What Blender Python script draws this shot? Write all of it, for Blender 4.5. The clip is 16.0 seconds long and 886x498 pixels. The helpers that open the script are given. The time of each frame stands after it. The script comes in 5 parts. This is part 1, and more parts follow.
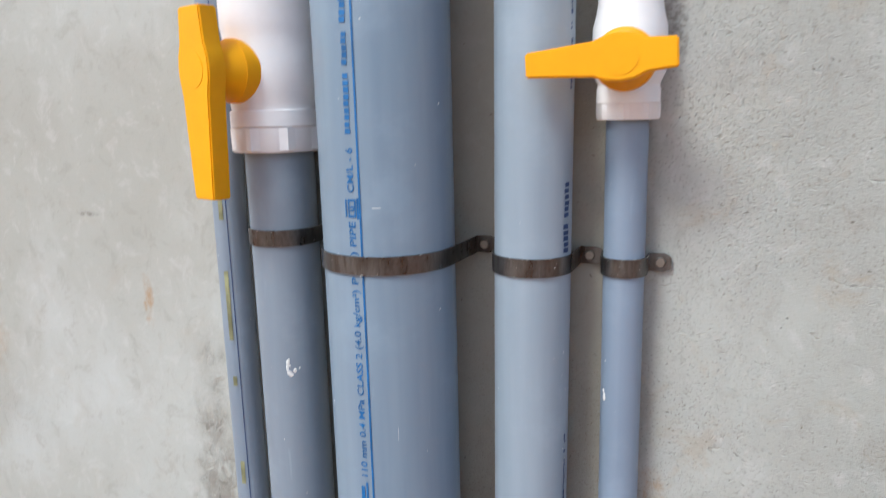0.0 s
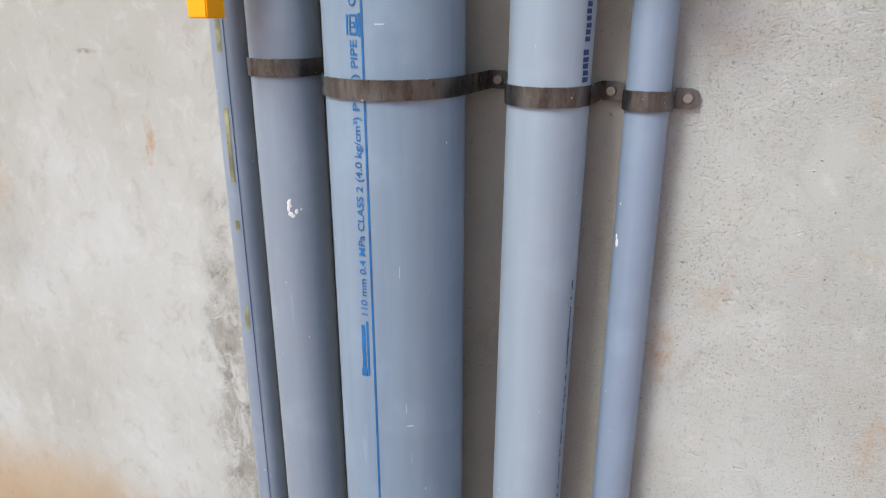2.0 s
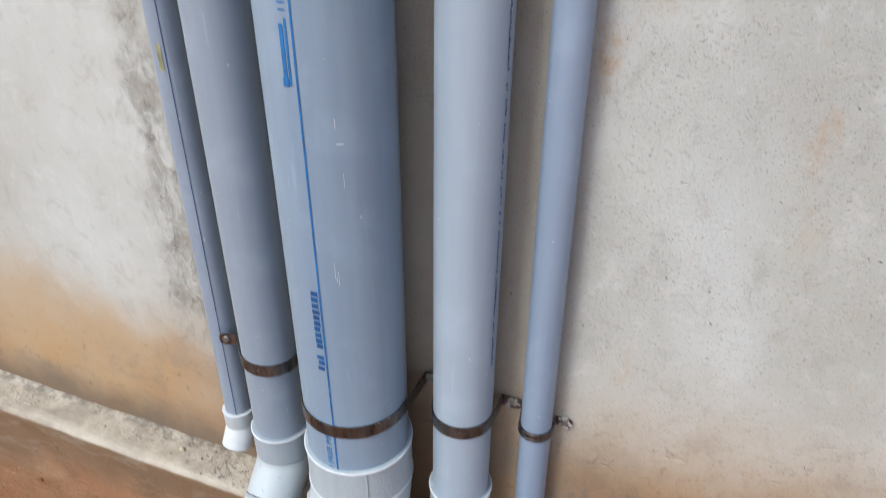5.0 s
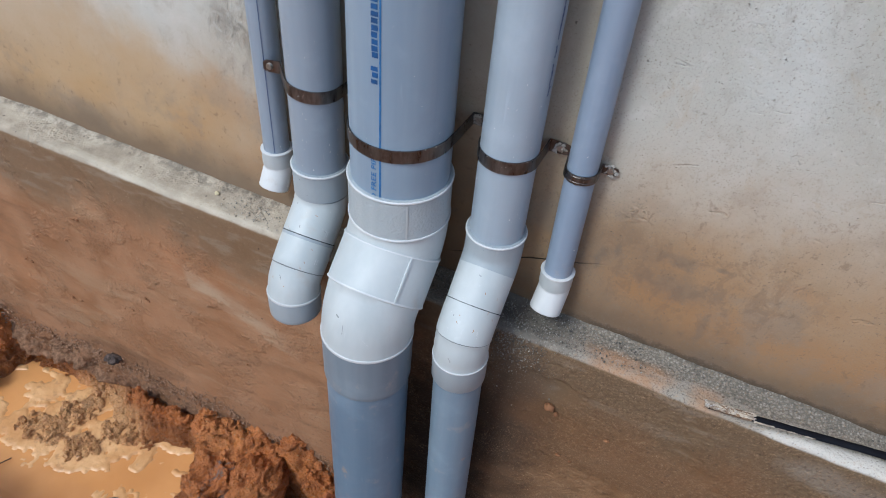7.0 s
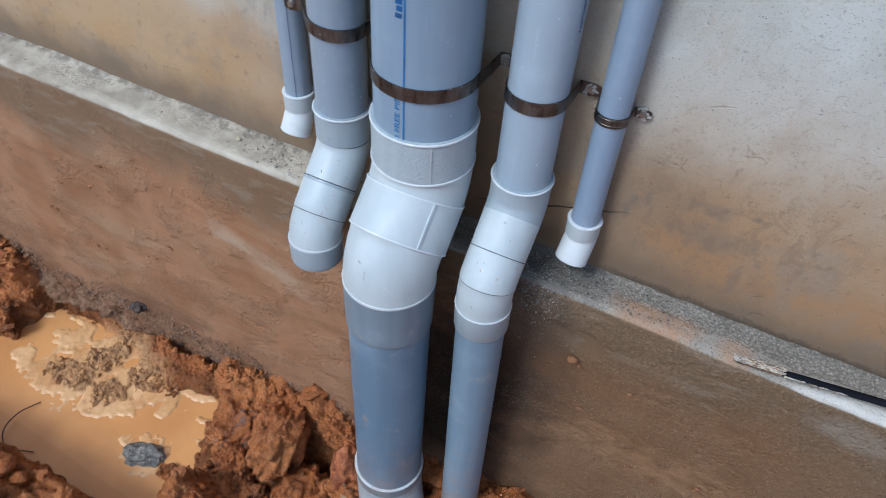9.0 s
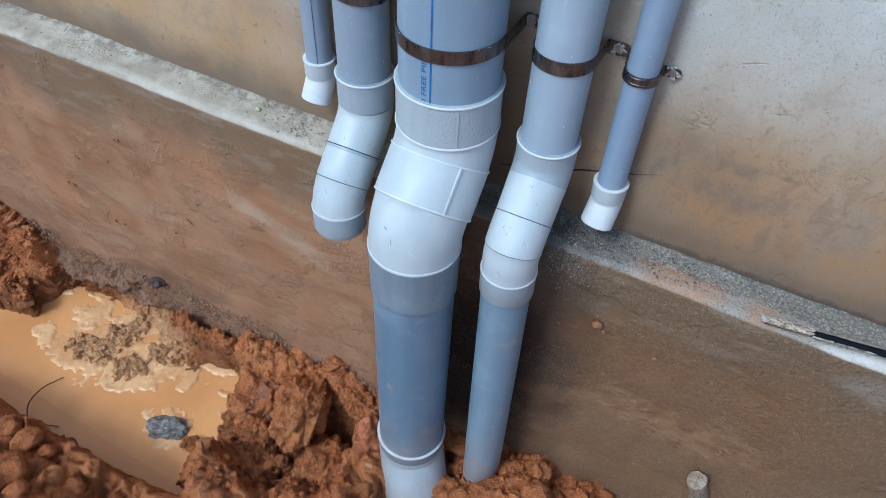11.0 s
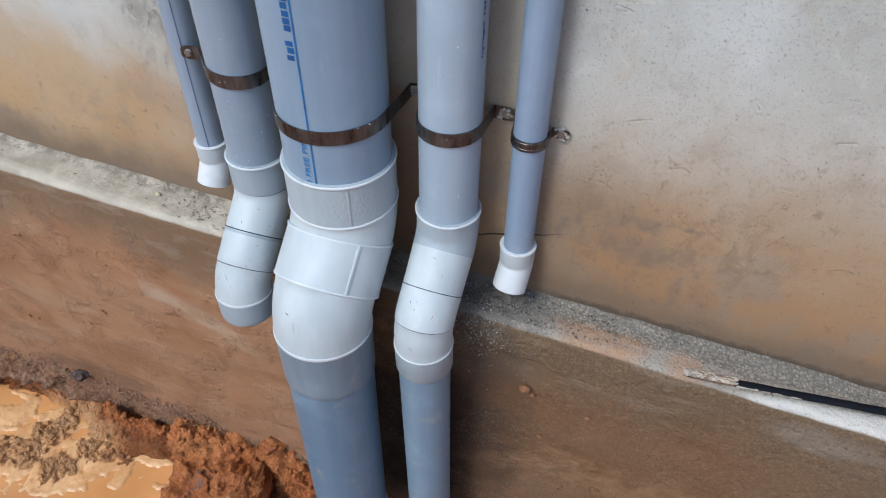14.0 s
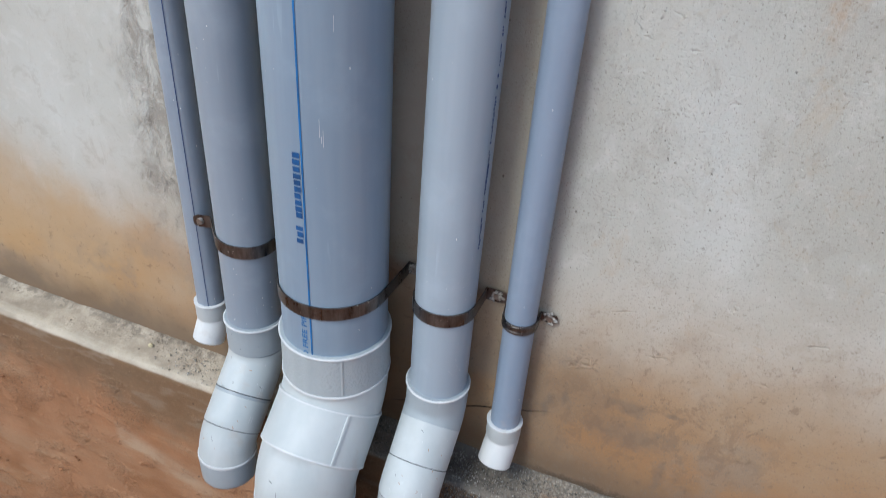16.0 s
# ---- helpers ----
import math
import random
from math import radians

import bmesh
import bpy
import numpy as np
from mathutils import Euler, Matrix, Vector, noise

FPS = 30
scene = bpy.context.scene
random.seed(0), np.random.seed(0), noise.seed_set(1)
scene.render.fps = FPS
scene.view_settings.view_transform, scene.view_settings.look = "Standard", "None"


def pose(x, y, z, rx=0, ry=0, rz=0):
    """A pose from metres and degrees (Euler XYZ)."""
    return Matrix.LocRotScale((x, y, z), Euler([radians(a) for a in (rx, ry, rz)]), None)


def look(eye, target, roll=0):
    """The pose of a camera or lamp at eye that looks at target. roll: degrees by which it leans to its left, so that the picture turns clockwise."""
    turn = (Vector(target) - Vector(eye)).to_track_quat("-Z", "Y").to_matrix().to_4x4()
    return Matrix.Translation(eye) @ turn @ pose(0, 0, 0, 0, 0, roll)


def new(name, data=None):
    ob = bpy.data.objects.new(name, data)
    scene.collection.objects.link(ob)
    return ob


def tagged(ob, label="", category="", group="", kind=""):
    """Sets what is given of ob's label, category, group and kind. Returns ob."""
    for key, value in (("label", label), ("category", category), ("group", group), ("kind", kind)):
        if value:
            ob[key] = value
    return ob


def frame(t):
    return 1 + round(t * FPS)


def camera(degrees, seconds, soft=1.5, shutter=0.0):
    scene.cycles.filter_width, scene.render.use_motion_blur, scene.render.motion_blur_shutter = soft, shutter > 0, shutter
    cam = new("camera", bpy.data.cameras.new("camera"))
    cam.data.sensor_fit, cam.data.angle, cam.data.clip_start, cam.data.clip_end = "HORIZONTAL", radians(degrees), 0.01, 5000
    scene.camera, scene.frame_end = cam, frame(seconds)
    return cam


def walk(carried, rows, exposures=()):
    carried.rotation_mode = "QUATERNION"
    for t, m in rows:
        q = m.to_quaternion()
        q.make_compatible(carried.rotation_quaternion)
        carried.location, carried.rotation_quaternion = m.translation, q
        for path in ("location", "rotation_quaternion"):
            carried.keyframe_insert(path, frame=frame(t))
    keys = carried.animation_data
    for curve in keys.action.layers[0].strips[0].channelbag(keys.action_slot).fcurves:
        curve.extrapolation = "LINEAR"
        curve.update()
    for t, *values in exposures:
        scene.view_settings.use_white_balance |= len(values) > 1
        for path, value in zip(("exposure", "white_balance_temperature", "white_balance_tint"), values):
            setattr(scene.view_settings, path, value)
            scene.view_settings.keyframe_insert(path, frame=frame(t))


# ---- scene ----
cam = camera(64.79, 16.0, soft=0.55, shutter=0.5)
PATH = [
    (0, (0.2349, -0.5737, 1.2777), (-0.1245, 0.3390, 1.0828), -1.42),
    (0.5, (0.2266, -0.5688, 1.2539), (-0.1532, 0.3236, 1.0102), 0.30),
    (1, (0.2236, -0.5692, 1.2375), (-0.1580, 0.3124, 0.9597), 0.56),
    (1.5, (0.2314, -0.5503, 1.2335), (-0.1240, 0.3343, 0.9315), -0.22),
    (2, (0.2397, -0.5523, 1.2194), (-0.1375, 0.3131, 0.8894), -0.10),
    (2.5, (0.2446, -0.5594, 1.2131), (-0.1469, 0.2945, 0.8701), 0.07),
    (3, (0.2393, -0.5585, 1.1953), (-0.1275, 0.2887, 0.8109), 1.25),
    (3.2, (0.2439, -0.5518, 1.1671), (-0.1294, 0.2920, 0.7814), 1.28),
    (5.3, (0.2628, -0.5512, 1.0767), (-0.0072, 0.2397, 0.5274), 0.83),
    (5.5, (0.2568, -0.5583, 1.0654), (0.0065, 0.2144, 0.4821), 2.03),
    (6, (0.2587, -0.5706, 1.0292), (0.0224, 0.1771, 0.4085), 3.63),
    (6.5, (0.2534, -0.6013, 1.0014), (-0.0021, 0.1230, 0.3609), 4.19),
    (7, (0.2492, -0.6187, 0.9812), (-0.0087, 0.0754, 0.3091), 4.80),
    (7.5, (0.2462, -0.6310, 0.9749), (-0.0342, 0.0563, 0.3048), 4.14),
    (8, (0.2475, -0.6187, 0.9637), (-0.0137, 0.0493, 0.2670), 3.77),
    (8.5, (0.2537, -0.6100, 0.9595), (-0.0079, 0.0484, 0.2539), 2.90),
    (9, (0.2495, -0.6180, 0.9566), (-0.0206, 0.0293, 0.2439), 4.00),
    (9.5, (0.2324, -0.6390, 0.9519), (-0.0457, 0.0039, 0.2383), 5.28),
    (9.7, (0.2292, -0.6489, 0.9424), (-0.0409, 0.0040, 0.2348), 6.15),
    (11.8, (0.2436, -0.6118, 0.9458), (-0.0158, 0.0023, 0.2005), 0.70),
    (12, (0.2581, -0.6038, 0.9463), (0.0029, 0.0202, 0.2077), 0.90),
    (12.5, (0.2781, -0.5920, 0.9507), (0.0259, 0.0502, 0.2268), 0.21),
    (13, (0.3057, -0.5675, 0.9439), (0.1097, 0.0846, 0.2115), -0.28),
    (13.5, (0.3033, -0.5606, 0.9461), (0.0890, 0.1103, 0.2362), 0.58),
    (14, (0.2779, -0.5672, 0.9503), (0.0362, 0.1133, 0.2586), 0.40),
    (14.5, (0.2724, -0.5722, 0.9576), (0.0243, 0.1305, 0.2907), 1.60),
    (15, (0.2741, -0.5645, 0.9657), (0.0224, 0.1644, 0.3290), 2.05),
    (15.5, (0.2747, -0.5728, 0.9857), (0.0123, 0.1975, 0.4045), 3.25),
    (16, (0.2640, -0.5660, 1.0009), (0.0015, 0.2319, 0.4583), 4.11),
]
EXPOSURES = [
    (0.0, 0.79, 6320, 4.5), (0.8, 0.92, 6450, 6.5), (2.5, 0.93, 6460, 7), (3.2, 0.90, 6430, 7), (5.5, 0.90, 6420, 7), (6.0, 0.61, 6330, 6), (6.5, 0.66, 6280, 6), (7.0, 0.62, 6120, 6),
    (9.0, 0.63, 5630, 4), (12.0, 0.73, 5270, -0.5), (12.5, 0.62, 5400, 1.2), (13.0, 0.69, 5580, 3.5), (14.0, 0.71, 6000, 6), (15.0, 0.63, 6050, 6), (16.0, 0.67, 6250, 6),
]
walk(cam, [(t, look(eye, target, roll)) for t, eye, target, roll in PATH], EXPOSURES)

# ---- light ----
sky = bpy.data.worlds.new("sky")
scene.world = sky
sky.use_nodes = True
_n = sky.node_tree.nodes
_tex = _n.new("ShaderNodeTexSky")
_tex.sky_type, _tex.sun_disc = "NISHITA", False
_tex.sun_elevation, _tex.sun_rotation = radians(52), radians(215)
_tex.dust_density, _tex.air_density = 2.0, 1.0
sky.node_tree.links.new(_tex.outputs["Color"], _n["Background"].inputs["Color"])
_n["Background"].inputs["Strength"].default_value = 0.130
sun = new("sun", bpy.data.lights.new("sun", "SUN"))
sun.data.energy, sun.data.angle, sun.data.color = 1.25, radians(16), (0.95, 0.98, 1.0)
sun.matrix_world = look((-1.05, -2.3, 2.9), (0, 0, 0))


# ---- materials ----
class Nodes:
    """A small hand for node materials: colours and masks from object coordinates."""

    def __init__(self, name, rough=0.6, metal=0.0, spec=0.5):
        self.m = bpy.data.materials.new(name)
        self.m.use_nodes = True
        self.t = self.m.node_tree
        self.b = self.t.nodes["Principled BSDF"]
        self.b.inputs["Roughness"].default_value = rough
        self.b.inputs["Metallic"].default_value = metal
        self.b.inputs["Specular IOR Level"].default_value = spec
        self.co = self.n("ShaderNodeTexCoord").outputs["Object"]

    def n(self, kind, **sets):
        node = self.t.nodes.new(kind)
        for k, v in sets.items():
            if k == "operation":
                node.operation = v
            elif k == "blend_type":
                node.blend_type = v
            elif k == "data_type":
                node.data_type = v
            elif k == "feature":
                node.feature = v
        return node

    def put(self, socket, v):
        if isinstance(v, (int, float)):
            socket.default_value = v
        elif isinstance(v, tuple):
            socket.default_value = (*v, 1) if len(v) == 3 and socket.type == "RGBA" else v
        else:
            self.t.links.new(v, socket)

    def math(self, op, a, b=0.0, c=0.0):
        node = self.n("ShaderNodeMath", operation=op)
        for k, v in enumerate((a, b, c)):
            self.put(node.inputs[k], v)
        return node.outputs[0]

    def scaled(self, sx, sy, sz, shift=(0, 0, 0)):
        node = self.n("ShaderNodeMapping")
        self.put(node.inputs["Vector"], self.co)
        node.inputs["Scale"].default_value = (sx, sy, sz)
        node.inputs["Location"].default_value = shift
        return node.outputs[0]

    def noise(self, scale, detail=4.0, rough=0.55, co=None, distort=0.0):
        node = self.n("ShaderNodeTexNoise")
        self.put(node.inputs["Vector"], co or self.co)
        node.inputs["Scale"].default_value, node.inputs["Detail"].default_value = scale, detail
        node.inputs["Roughness"].default_value, node.inputs["Distortion"].default_value = rough, distort
        return node.outputs["Fac"]

    def cells(self, scale, co=None):
        node = self.n("ShaderNodeTexVoronoi")
        self.put(node.inputs["Vector"], co or self.co)
        node.inputs["Scale"].default_value = scale
        return node.outputs["Distance"]

    def grains(self, scale, share, size, co=None):
        """A scatter of single grains: the share of cells that hold one, and its radius in cells."""
        node = self.n("ShaderNodeTexVoronoi")
        self.put(node.inputs["Vector"], co or self.co)
        node.inputs["Scale"].default_value = scale
        pick = self.n("ShaderNodeSeparateColor")
        self.put(pick.inputs[0], node.outputs["Color"])
        on = self.math("GREATER_THAN", pick.outputs[0], 1 - share)
        return self.math("MULTIPLY", on, self.ramp(node.outputs["Distance"], size, size * 0.5))

    def ramp(self, v, lo, hi, a=0.0, b=1.0):
        node = self.n("ShaderNodeMapRange")
        node.interpolation_type = "SMOOTHSTEP"
        self.put(node.inputs["Value"], v)
        for k, x in zip(("From Min", "From Max", "To Min", "To Max"), (lo, hi, a, b)):
            node.inputs[k].default_value = x
        return node.outputs["Result"]

    def mix(self, f, a, b, kind="MIX"):
        node = self.n("ShaderNodeMix", data_type="RGBA", blend_type=kind)
        self.put(node.inputs[0], f)
        self.put(node.inputs[6], a)
        self.put(node.inputs[7], b)
        return node.outputs[2]

    def axis(self, k):
        node = self.n("ShaderNodeSeparateXYZ")
        self.put(node.inputs[0], self.co)
        return node.outputs[k]

    def patch(self, x, z, rx, rz, wobble=0.7, scale=9.0):
        """A stain round (x, z) with an uneven rim."""
        dx = self.math("DIVIDE", self.math("SUBTRACT", self.axis(0), x), rx)
        dz = self.math("DIVIDE", self.math("SUBTRACT", self.axis(2), z), rz)
        d = self.math("SQRT", self.math("ADD", self.math("MULTIPLY", dx, dx), self.math("MULTIPLY", dz, dz)))
        w = self.math("MULTIPLY", self.math("SUBTRACT", self.noise(scale, 5, 0.65), 0.5), wobble * 3)
        return self.ramp(self.math("ADD", d, w), 1.15, 0.35)

    def bump(self, height, strength=0.3, dist=0.002):
        node = self.n("ShaderNodeBump")
        node.inputs["Strength"].default_value, node.inputs["Distance"].default_value = strength, dist
        self.put(node.inputs["Height"], height)
        if self.b.inputs["Normal"].is_linked:
            self.put(node.inputs["Normal"], self.b.inputs["Normal"].links[0].from_socket)
        self.t.links.new(node.outputs["Normal"], self.b.inputs["Normal"])

    def color(self, c):
        self.put(self.b.inputs["Base Color"], c)
        return self

    def rough(self, r):
        self.put(self.b.inputs["Roughness"], r)
        return self


def plaster_material():
    k = Nodes("cement_plaster", 0.85, spec=0.25)
    x, z = k.axis(0), k.axis(2)
    big, mid, fine = k.noise(2.2, 3), k.noise(13, 5, 0.6), k.noise(300, 4, 0.65)
    cloud = k.noise(5, 5, 0.6, k.scaled(1, 1, 0.6, (3, 0, 1)), 0.4)
    c = k.mix(k.ramp(big, 0.3, 0.7), (0.425, 0.42, 0.375), (0.51, 0.52, 0.485))
    c = k.mix(k.ramp(cloud, 0.48, 0.70, 0, 0.6), c, (0.585, 0.605, 0.585))
    c = k.mix(k.ramp(cloud, 0.46, 0.28, 0, 0.5), c, (0.38, 0.36, 0.315))
    c = k.mix(k.ramp(mid, 0.52, 0.72, 0, 0.35), c, (0.40, 0.375, 0.33))
    tone = k.math("ADD", k.math("MULTIPLY", k.ramp(z, 0.72, 1.05), k.ramp(x, 0.12, 0.40)), k.math("MULTIPLY", k.math("SUBTRACT", cloud, 0.5), 1.2))
    c = k.mix(k.ramp(tone, 0.10, 0.85, 0, 0.75), c, (0.395, 0.40, 0.365))
    blot = k.noise(34, 6, 0.72, k.scaled(1, 1, 0.85, (8, 0, 3)), 0.6)
    c = k.mix(k.ramp(blot, 0.53, 0.66, 0, 0.34), c, (0.60, 0.60, 0.575))
    c = k.mix(k.ramp(blot, 0.47, 0.34, 0, 0.34), c, (0.335, 0.31, 0.27))
    sallow = k.ramp(k.noise(16, 6, 0.7, k.scaled(1, 1, 1, (2, 0, 7)), 0.8), 0.55, 0.68, 0, 0.32)
    c = k.mix(k.math("MULTIPLY", sallow, k.ramp(x, -0.1, 0.25, 0.25, 1)), c, (0.43, 0.335, 0.225))
    # browner, darker strip of wall behind the pipes
    tinge = k.math("ADD", x, k.math("MULTIPLY", k.math("SUBTRACT", mid, 0.5), 0.05))
    c = k.mix(k.math("MULTIPLY", k.ramp(tinge, -0.22, -0.17), k.ramp(tinge, 0.21, 0.16, 0, 0.55)), c, (0.35, 0.30, 0.225))
    # soil wash low on the wall
    low = k.math("ADD", k.math("ADD", z, k.ramp(x, -0.15, -0.5, 0, 0.085)), k.math("ADD", k.math("MULTIPLY", k.math("SUBTRACT", k.noise(3.4, 4, 0.55), 0.5), 0.26), k.math("MULTIPLY", k.math("SUBTRACT", mid, 0.5), 0.10)))
    c = k.mix(k.ramp(low, 0.72, 0.45, 0, 0.84), c, (0.355, 0.235, 0.13))
    c = k.mix(k.math("MULTIPLY", k.patch(0.235, 0.42, 0.13, 0.13, 0.5, 8), 0.65), c, (0.20, 0.138, 0.086))
    rust = k.math("MULTIPLY", k.ramp(low, 0.54, 0.43), k.ramp(k.noise(6, 5, 0.55, k.scaled(0.7, 1, 1.3)), 0.38, 0.60))
    c = k.mix(k.math("MULTIPLY", rust, 0.6), c, (0.335, 0.19, 0.088))
    for px, pz, rx, rz, f in ((-0.365, 0.447, 0.035, 0.035, 0.5), (-0.525, 0.455, 0.06, 0.03, 0.4), (0.275, 0.420, 0.05, 0.025, 0.5), (0.42, 0.405, 0.15, 0.045, 0.6), (0.41, 0.486, 0.035, 0.014, 0.35), (0.60, 0.42, 0.12, 0.07, 0.5), (-0.30, 0.50, 0.07, 0.05, 0.4)):
        c = k.mix(k.math("MULTIPLY", k.patch(px, pz, rx, rz, 0.6, 22), f), c, (0.335, 0.178, 0.078))
    for px, pz, rx, rz, f in ((-0.62, 0.51, 0.28, 0.14, 0.6), (-0.42, 0.48, 0.19, 0.11, 0.5)):
        c = k.mix(k.math("MULTIPLY", k.patch(px, pz, rx, rz, 0.3, 9), f), c, (0.44, 0.285, 0.135))
    wash = k.math("MULTIPLY", k.ramp(k.math("ADD", z, k.math("MULTIPLY", k.math("SUBTRACT", mid, 0.5), 0.12)), 0.50, 0.40), k.ramp(x, 0.20, 0.32, 0, 0.6))
    c = k.mix(wash, c, (0.305, 0.175, 0.085))
    grey = k.math("MULTIPLY", k.ramp(low, 0.60, 0.50), k.ramp(k.noise(9, 6, 0.65, k.scaled(1, 1, 1, (7, 0, 2))), 0.50, 0.62))
    c = k.mix(k.math("MULTIPLY", grey, 0.5), c, (0.25, 0.207, 0.162))
    foot = k.math("ADD", z, k.math("ADD", k.math("MULTIPLY", x, 0.045), k.math("MULTIPLY", k.math("SUBTRACT", mid, 0.5), 0.07)))
    c = k.mix(k.ramp(foot, 0.43, 0.358, 0, 0.8), c, (0.145, 0.102, 0.068))
    # the ragged dirty joint where plaster meets ledge
    joint = k.math("ADD", z, k.math("ADD", k.math("MULTIPLY", x, 0.045), k.math("MULTIPLY", k.math("SUBTRACT", k.noise(70, 5, 0.7), 0.5), 0.022)))
    c = k.mix(k.math("MULTIPLY", k.ramp(joint, 0.366, 0.356), k.ramp(x, 0.16, 0.24, 0, 0.75)), c, (0.065, 0.048, 0.034))
    # dark dabs and drips of wet soil by the thin pipe
    for px, pz, rx, rz, f in ((0.297, 0.480, 0.024, 0.012, 0.5), (0.338, 0.485, 0.012, 0.004, 0.6), (0.2087, 0.446, 0.005, 0.015, 0.5), (0.2276, 0.468, 0.005, 0.011, 0.5), (0.2126, 0.460, 0.004, 0.009, 0.5), (0.296, 0.442, 0.05, 0.025, 0.45), (0.342, 0.397, 0.006, 0.032, 0.45), (0.262, 0.475, 0.02, 0.02, 0.3)):
        c = k.mix(k.math("MULTIPLY", k.patch(px, pz, rx, rz, 0.5, 60), f), c, (0.165, 0.135, 0.108))
    soiled = k.math("MULTIPLY", k.patch(0.30, 0.445, 0.17, 0.085, 0.5, 9), k.ramp(k.noise(42, 6, 0.72, k.scaled(1, 1, 0.7, (3, 0, 3)), 0.5), 0.46, 0.60))
    c = k.mix(k.math("MULTIPLY", soiled, 0.5), c, (0.19, 0.128, 0.085))
    flecked = k.math("MULTIPLY", k.ramp(low, 0.66, 0.52), k.ramp(k.noise(95, 5, 0.72, k.scaled(1, 1, 0.8, (5, 0, 1)), 0.5), 0.57, 0.66))
    c = k.mix(k.math("MULTIPLY", flecked, 0.45), c, (0.17, 0.118, 0.08))
    # darker patch between the wide and the slim pipe
    c = k.mix(k.math("MULTIPLY", k.patch(0.040, 0.46, 0.06, 0.13, 0.5, 14), 0.6), c, (0.15, 0.095, 0.058))
    # a settling crack behind the slim pipe
    gap = k.math("SUBTRACT", k.math("SUBTRACT", z, k.math("MULTIPLY", x, 0.30)), k.math("ADD", 0.3738, k.math("MULTIPLY", k.noise(38, 4, 0.6), 0.006)))
    crack = k.math("MULTIPLY", k.ramp(k.math("ABSOLUTE", gap), 0.0014, 0.0005), k.math("MULTIPLY", k.ramp(x, 0.02, 0.05), k.ramp(x, 0.225, 0.17)))
    c = k.mix(crack, c, (0.05, 0.04, 0.03))
    k.bump(k.math("MULTIPLY", crack, -1), 0.8, 0.003)
    # trowel scars beside the thin pipe
    scrub = k.noise(46, 6, 0.68, k.scaled(1, 1, 0.62), 0.5)
    scar = k.math("MULTIPLY", k.patch(-0.250, 0.75, 0.060, 0.28, 0.75, 16), k.ramp(k.math("ADD", k.math("MULTIPLY", scrub, 0.55), k.math("MULTIPLY", k.noise(17, 4, 0.6, k.scaled(1, 1, 0.7)), 0.45)), 0.40, 0.58))
    c = k.mix(k.math("MULTIPLY", scar, 0.75), c, (0.255, 0.235, 0.20))
    c = k.mix(k.math("MULTIPLY", scar, k.ramp(k.noise(62, 5, 0.7, k.scaled(1, 1, 0.7, (1, 0, 8)), 0.6), 0.46, 0.36, 0, 0.55)), c, (0.15, 0.14, 0.12))
    c = k.mix(k.math("MULTIPLY", scar, k.ramp(k.noise(75, 5, 0.7, k.scaled(0.8, 1, 1.2, (6, 0, 2)), 0.8), 0.58, 0.68, 0, 0.7)), c, (0.56, 0.54, 0.50))
    for px, pz, rx, rz, f in ((-0.342, 1.073, 0.008, 0.03, 0.8), (0.198, 0.945, 0.011, 0.028, 0.55), (0.360, 0.895, 0.012, 0.030, 0.4), (-0.60, 1.02, 0.03, 0.05, 0.3), (0.40, 1.02, 0.02, 0.03, 0.35)):
        c = k.mix(k.math("MULTIPLY", k.math("MULTIPLY", k.patch(px, pz, rx, rz, 0.8, 40), k.ramp(k.noise(90, 5, 0.7, k.scaled(1, 1, 0.6)), 0.36, 0.60, 0.15, 1)), f), c, (0.42, 0.25, 0.12))
    for px, pz, rx, rz in ((-0.414, 1.174, 0.016, 0.003), (0.200, 1.338, 0.012, 0.034), (0.262, 0.655, 0.010, 0.0022)):
        c = k.mix(k.math("MULTIPLY", k.math("MULTIPLY", k.patch(px, pz, rx, rz, 0.8, 70), k.ramp(k.noise(150, 5, 0.7), 0.38, 0.58)), 0.6), c, (0.16, 0.14, 0.12))
    # open grain, rougher in places, with single pits
    open_ = k.ramp(k.math("ADD", k.noise(4.5, 4, 0.6, k.scaled(1, 1, 1, (0, 0, 5))), k.ramp(x, -0.3, 0.35, -0.16, 0.10)), 0.42, 0.60)
    sand = k.noise(470, 4, 0.75)
    # dragged float marks: short level nicks, thickest beside the thin pipe
    drag = k.math("ADD", k.math("MULTIPLY", open_, 0.45), k.math("MULTIPLY", k.math("MULTIPLY", k.ramp(x, 0.10, 0.18), k.ramp(x, 0.38, 0.23)), k.ramp(z, 0.62, 0.8, 0, 1.0)))
    drag = k.math("MULTIPLY", k.ramp(drag, 0.5, 1.5), k.ramp(k.noise(290, 4, 0.65, k.scaled(0.9, 1, 1.1, (4, 0, 3))), 0.58, 0.70))
    dark = k.math("MULTIPLY", k.ramp(sand, 0.44, 0.34), k.math("ADD", k.math("MULTIPLY", open_, 0.5), 0.12))
    c = k.mix(dark, c, (0.19, 0.165, 0.135))
    c = k.mix(k.math("MULTIPLY", k.ramp(sand, 0.60, 0.68), k.math("MULTIPLY", open_, k.ramp(z, 0.48, 0.75, 0.08, 0.4))), c, (0.62, 0.60, 0.57))
    warped = k.n("ShaderNodeVectorMath", operation="ADD")
    k.put(warped.inputs[0], k.co)
    tint = k.n("ShaderNodeTexNoise")
    k.put(tint.inputs["Vector"], k.co)
    tint.inputs["Scale"].default_value = 150
    small = k.n("ShaderNodeVectorMath", operation="SCALE")
    k.put(small.inputs[0], tint.outputs["Color"])
    small.inputs["Scale"].default_value = 0.010
    k.put(warped.inputs[1], small.outputs[0])
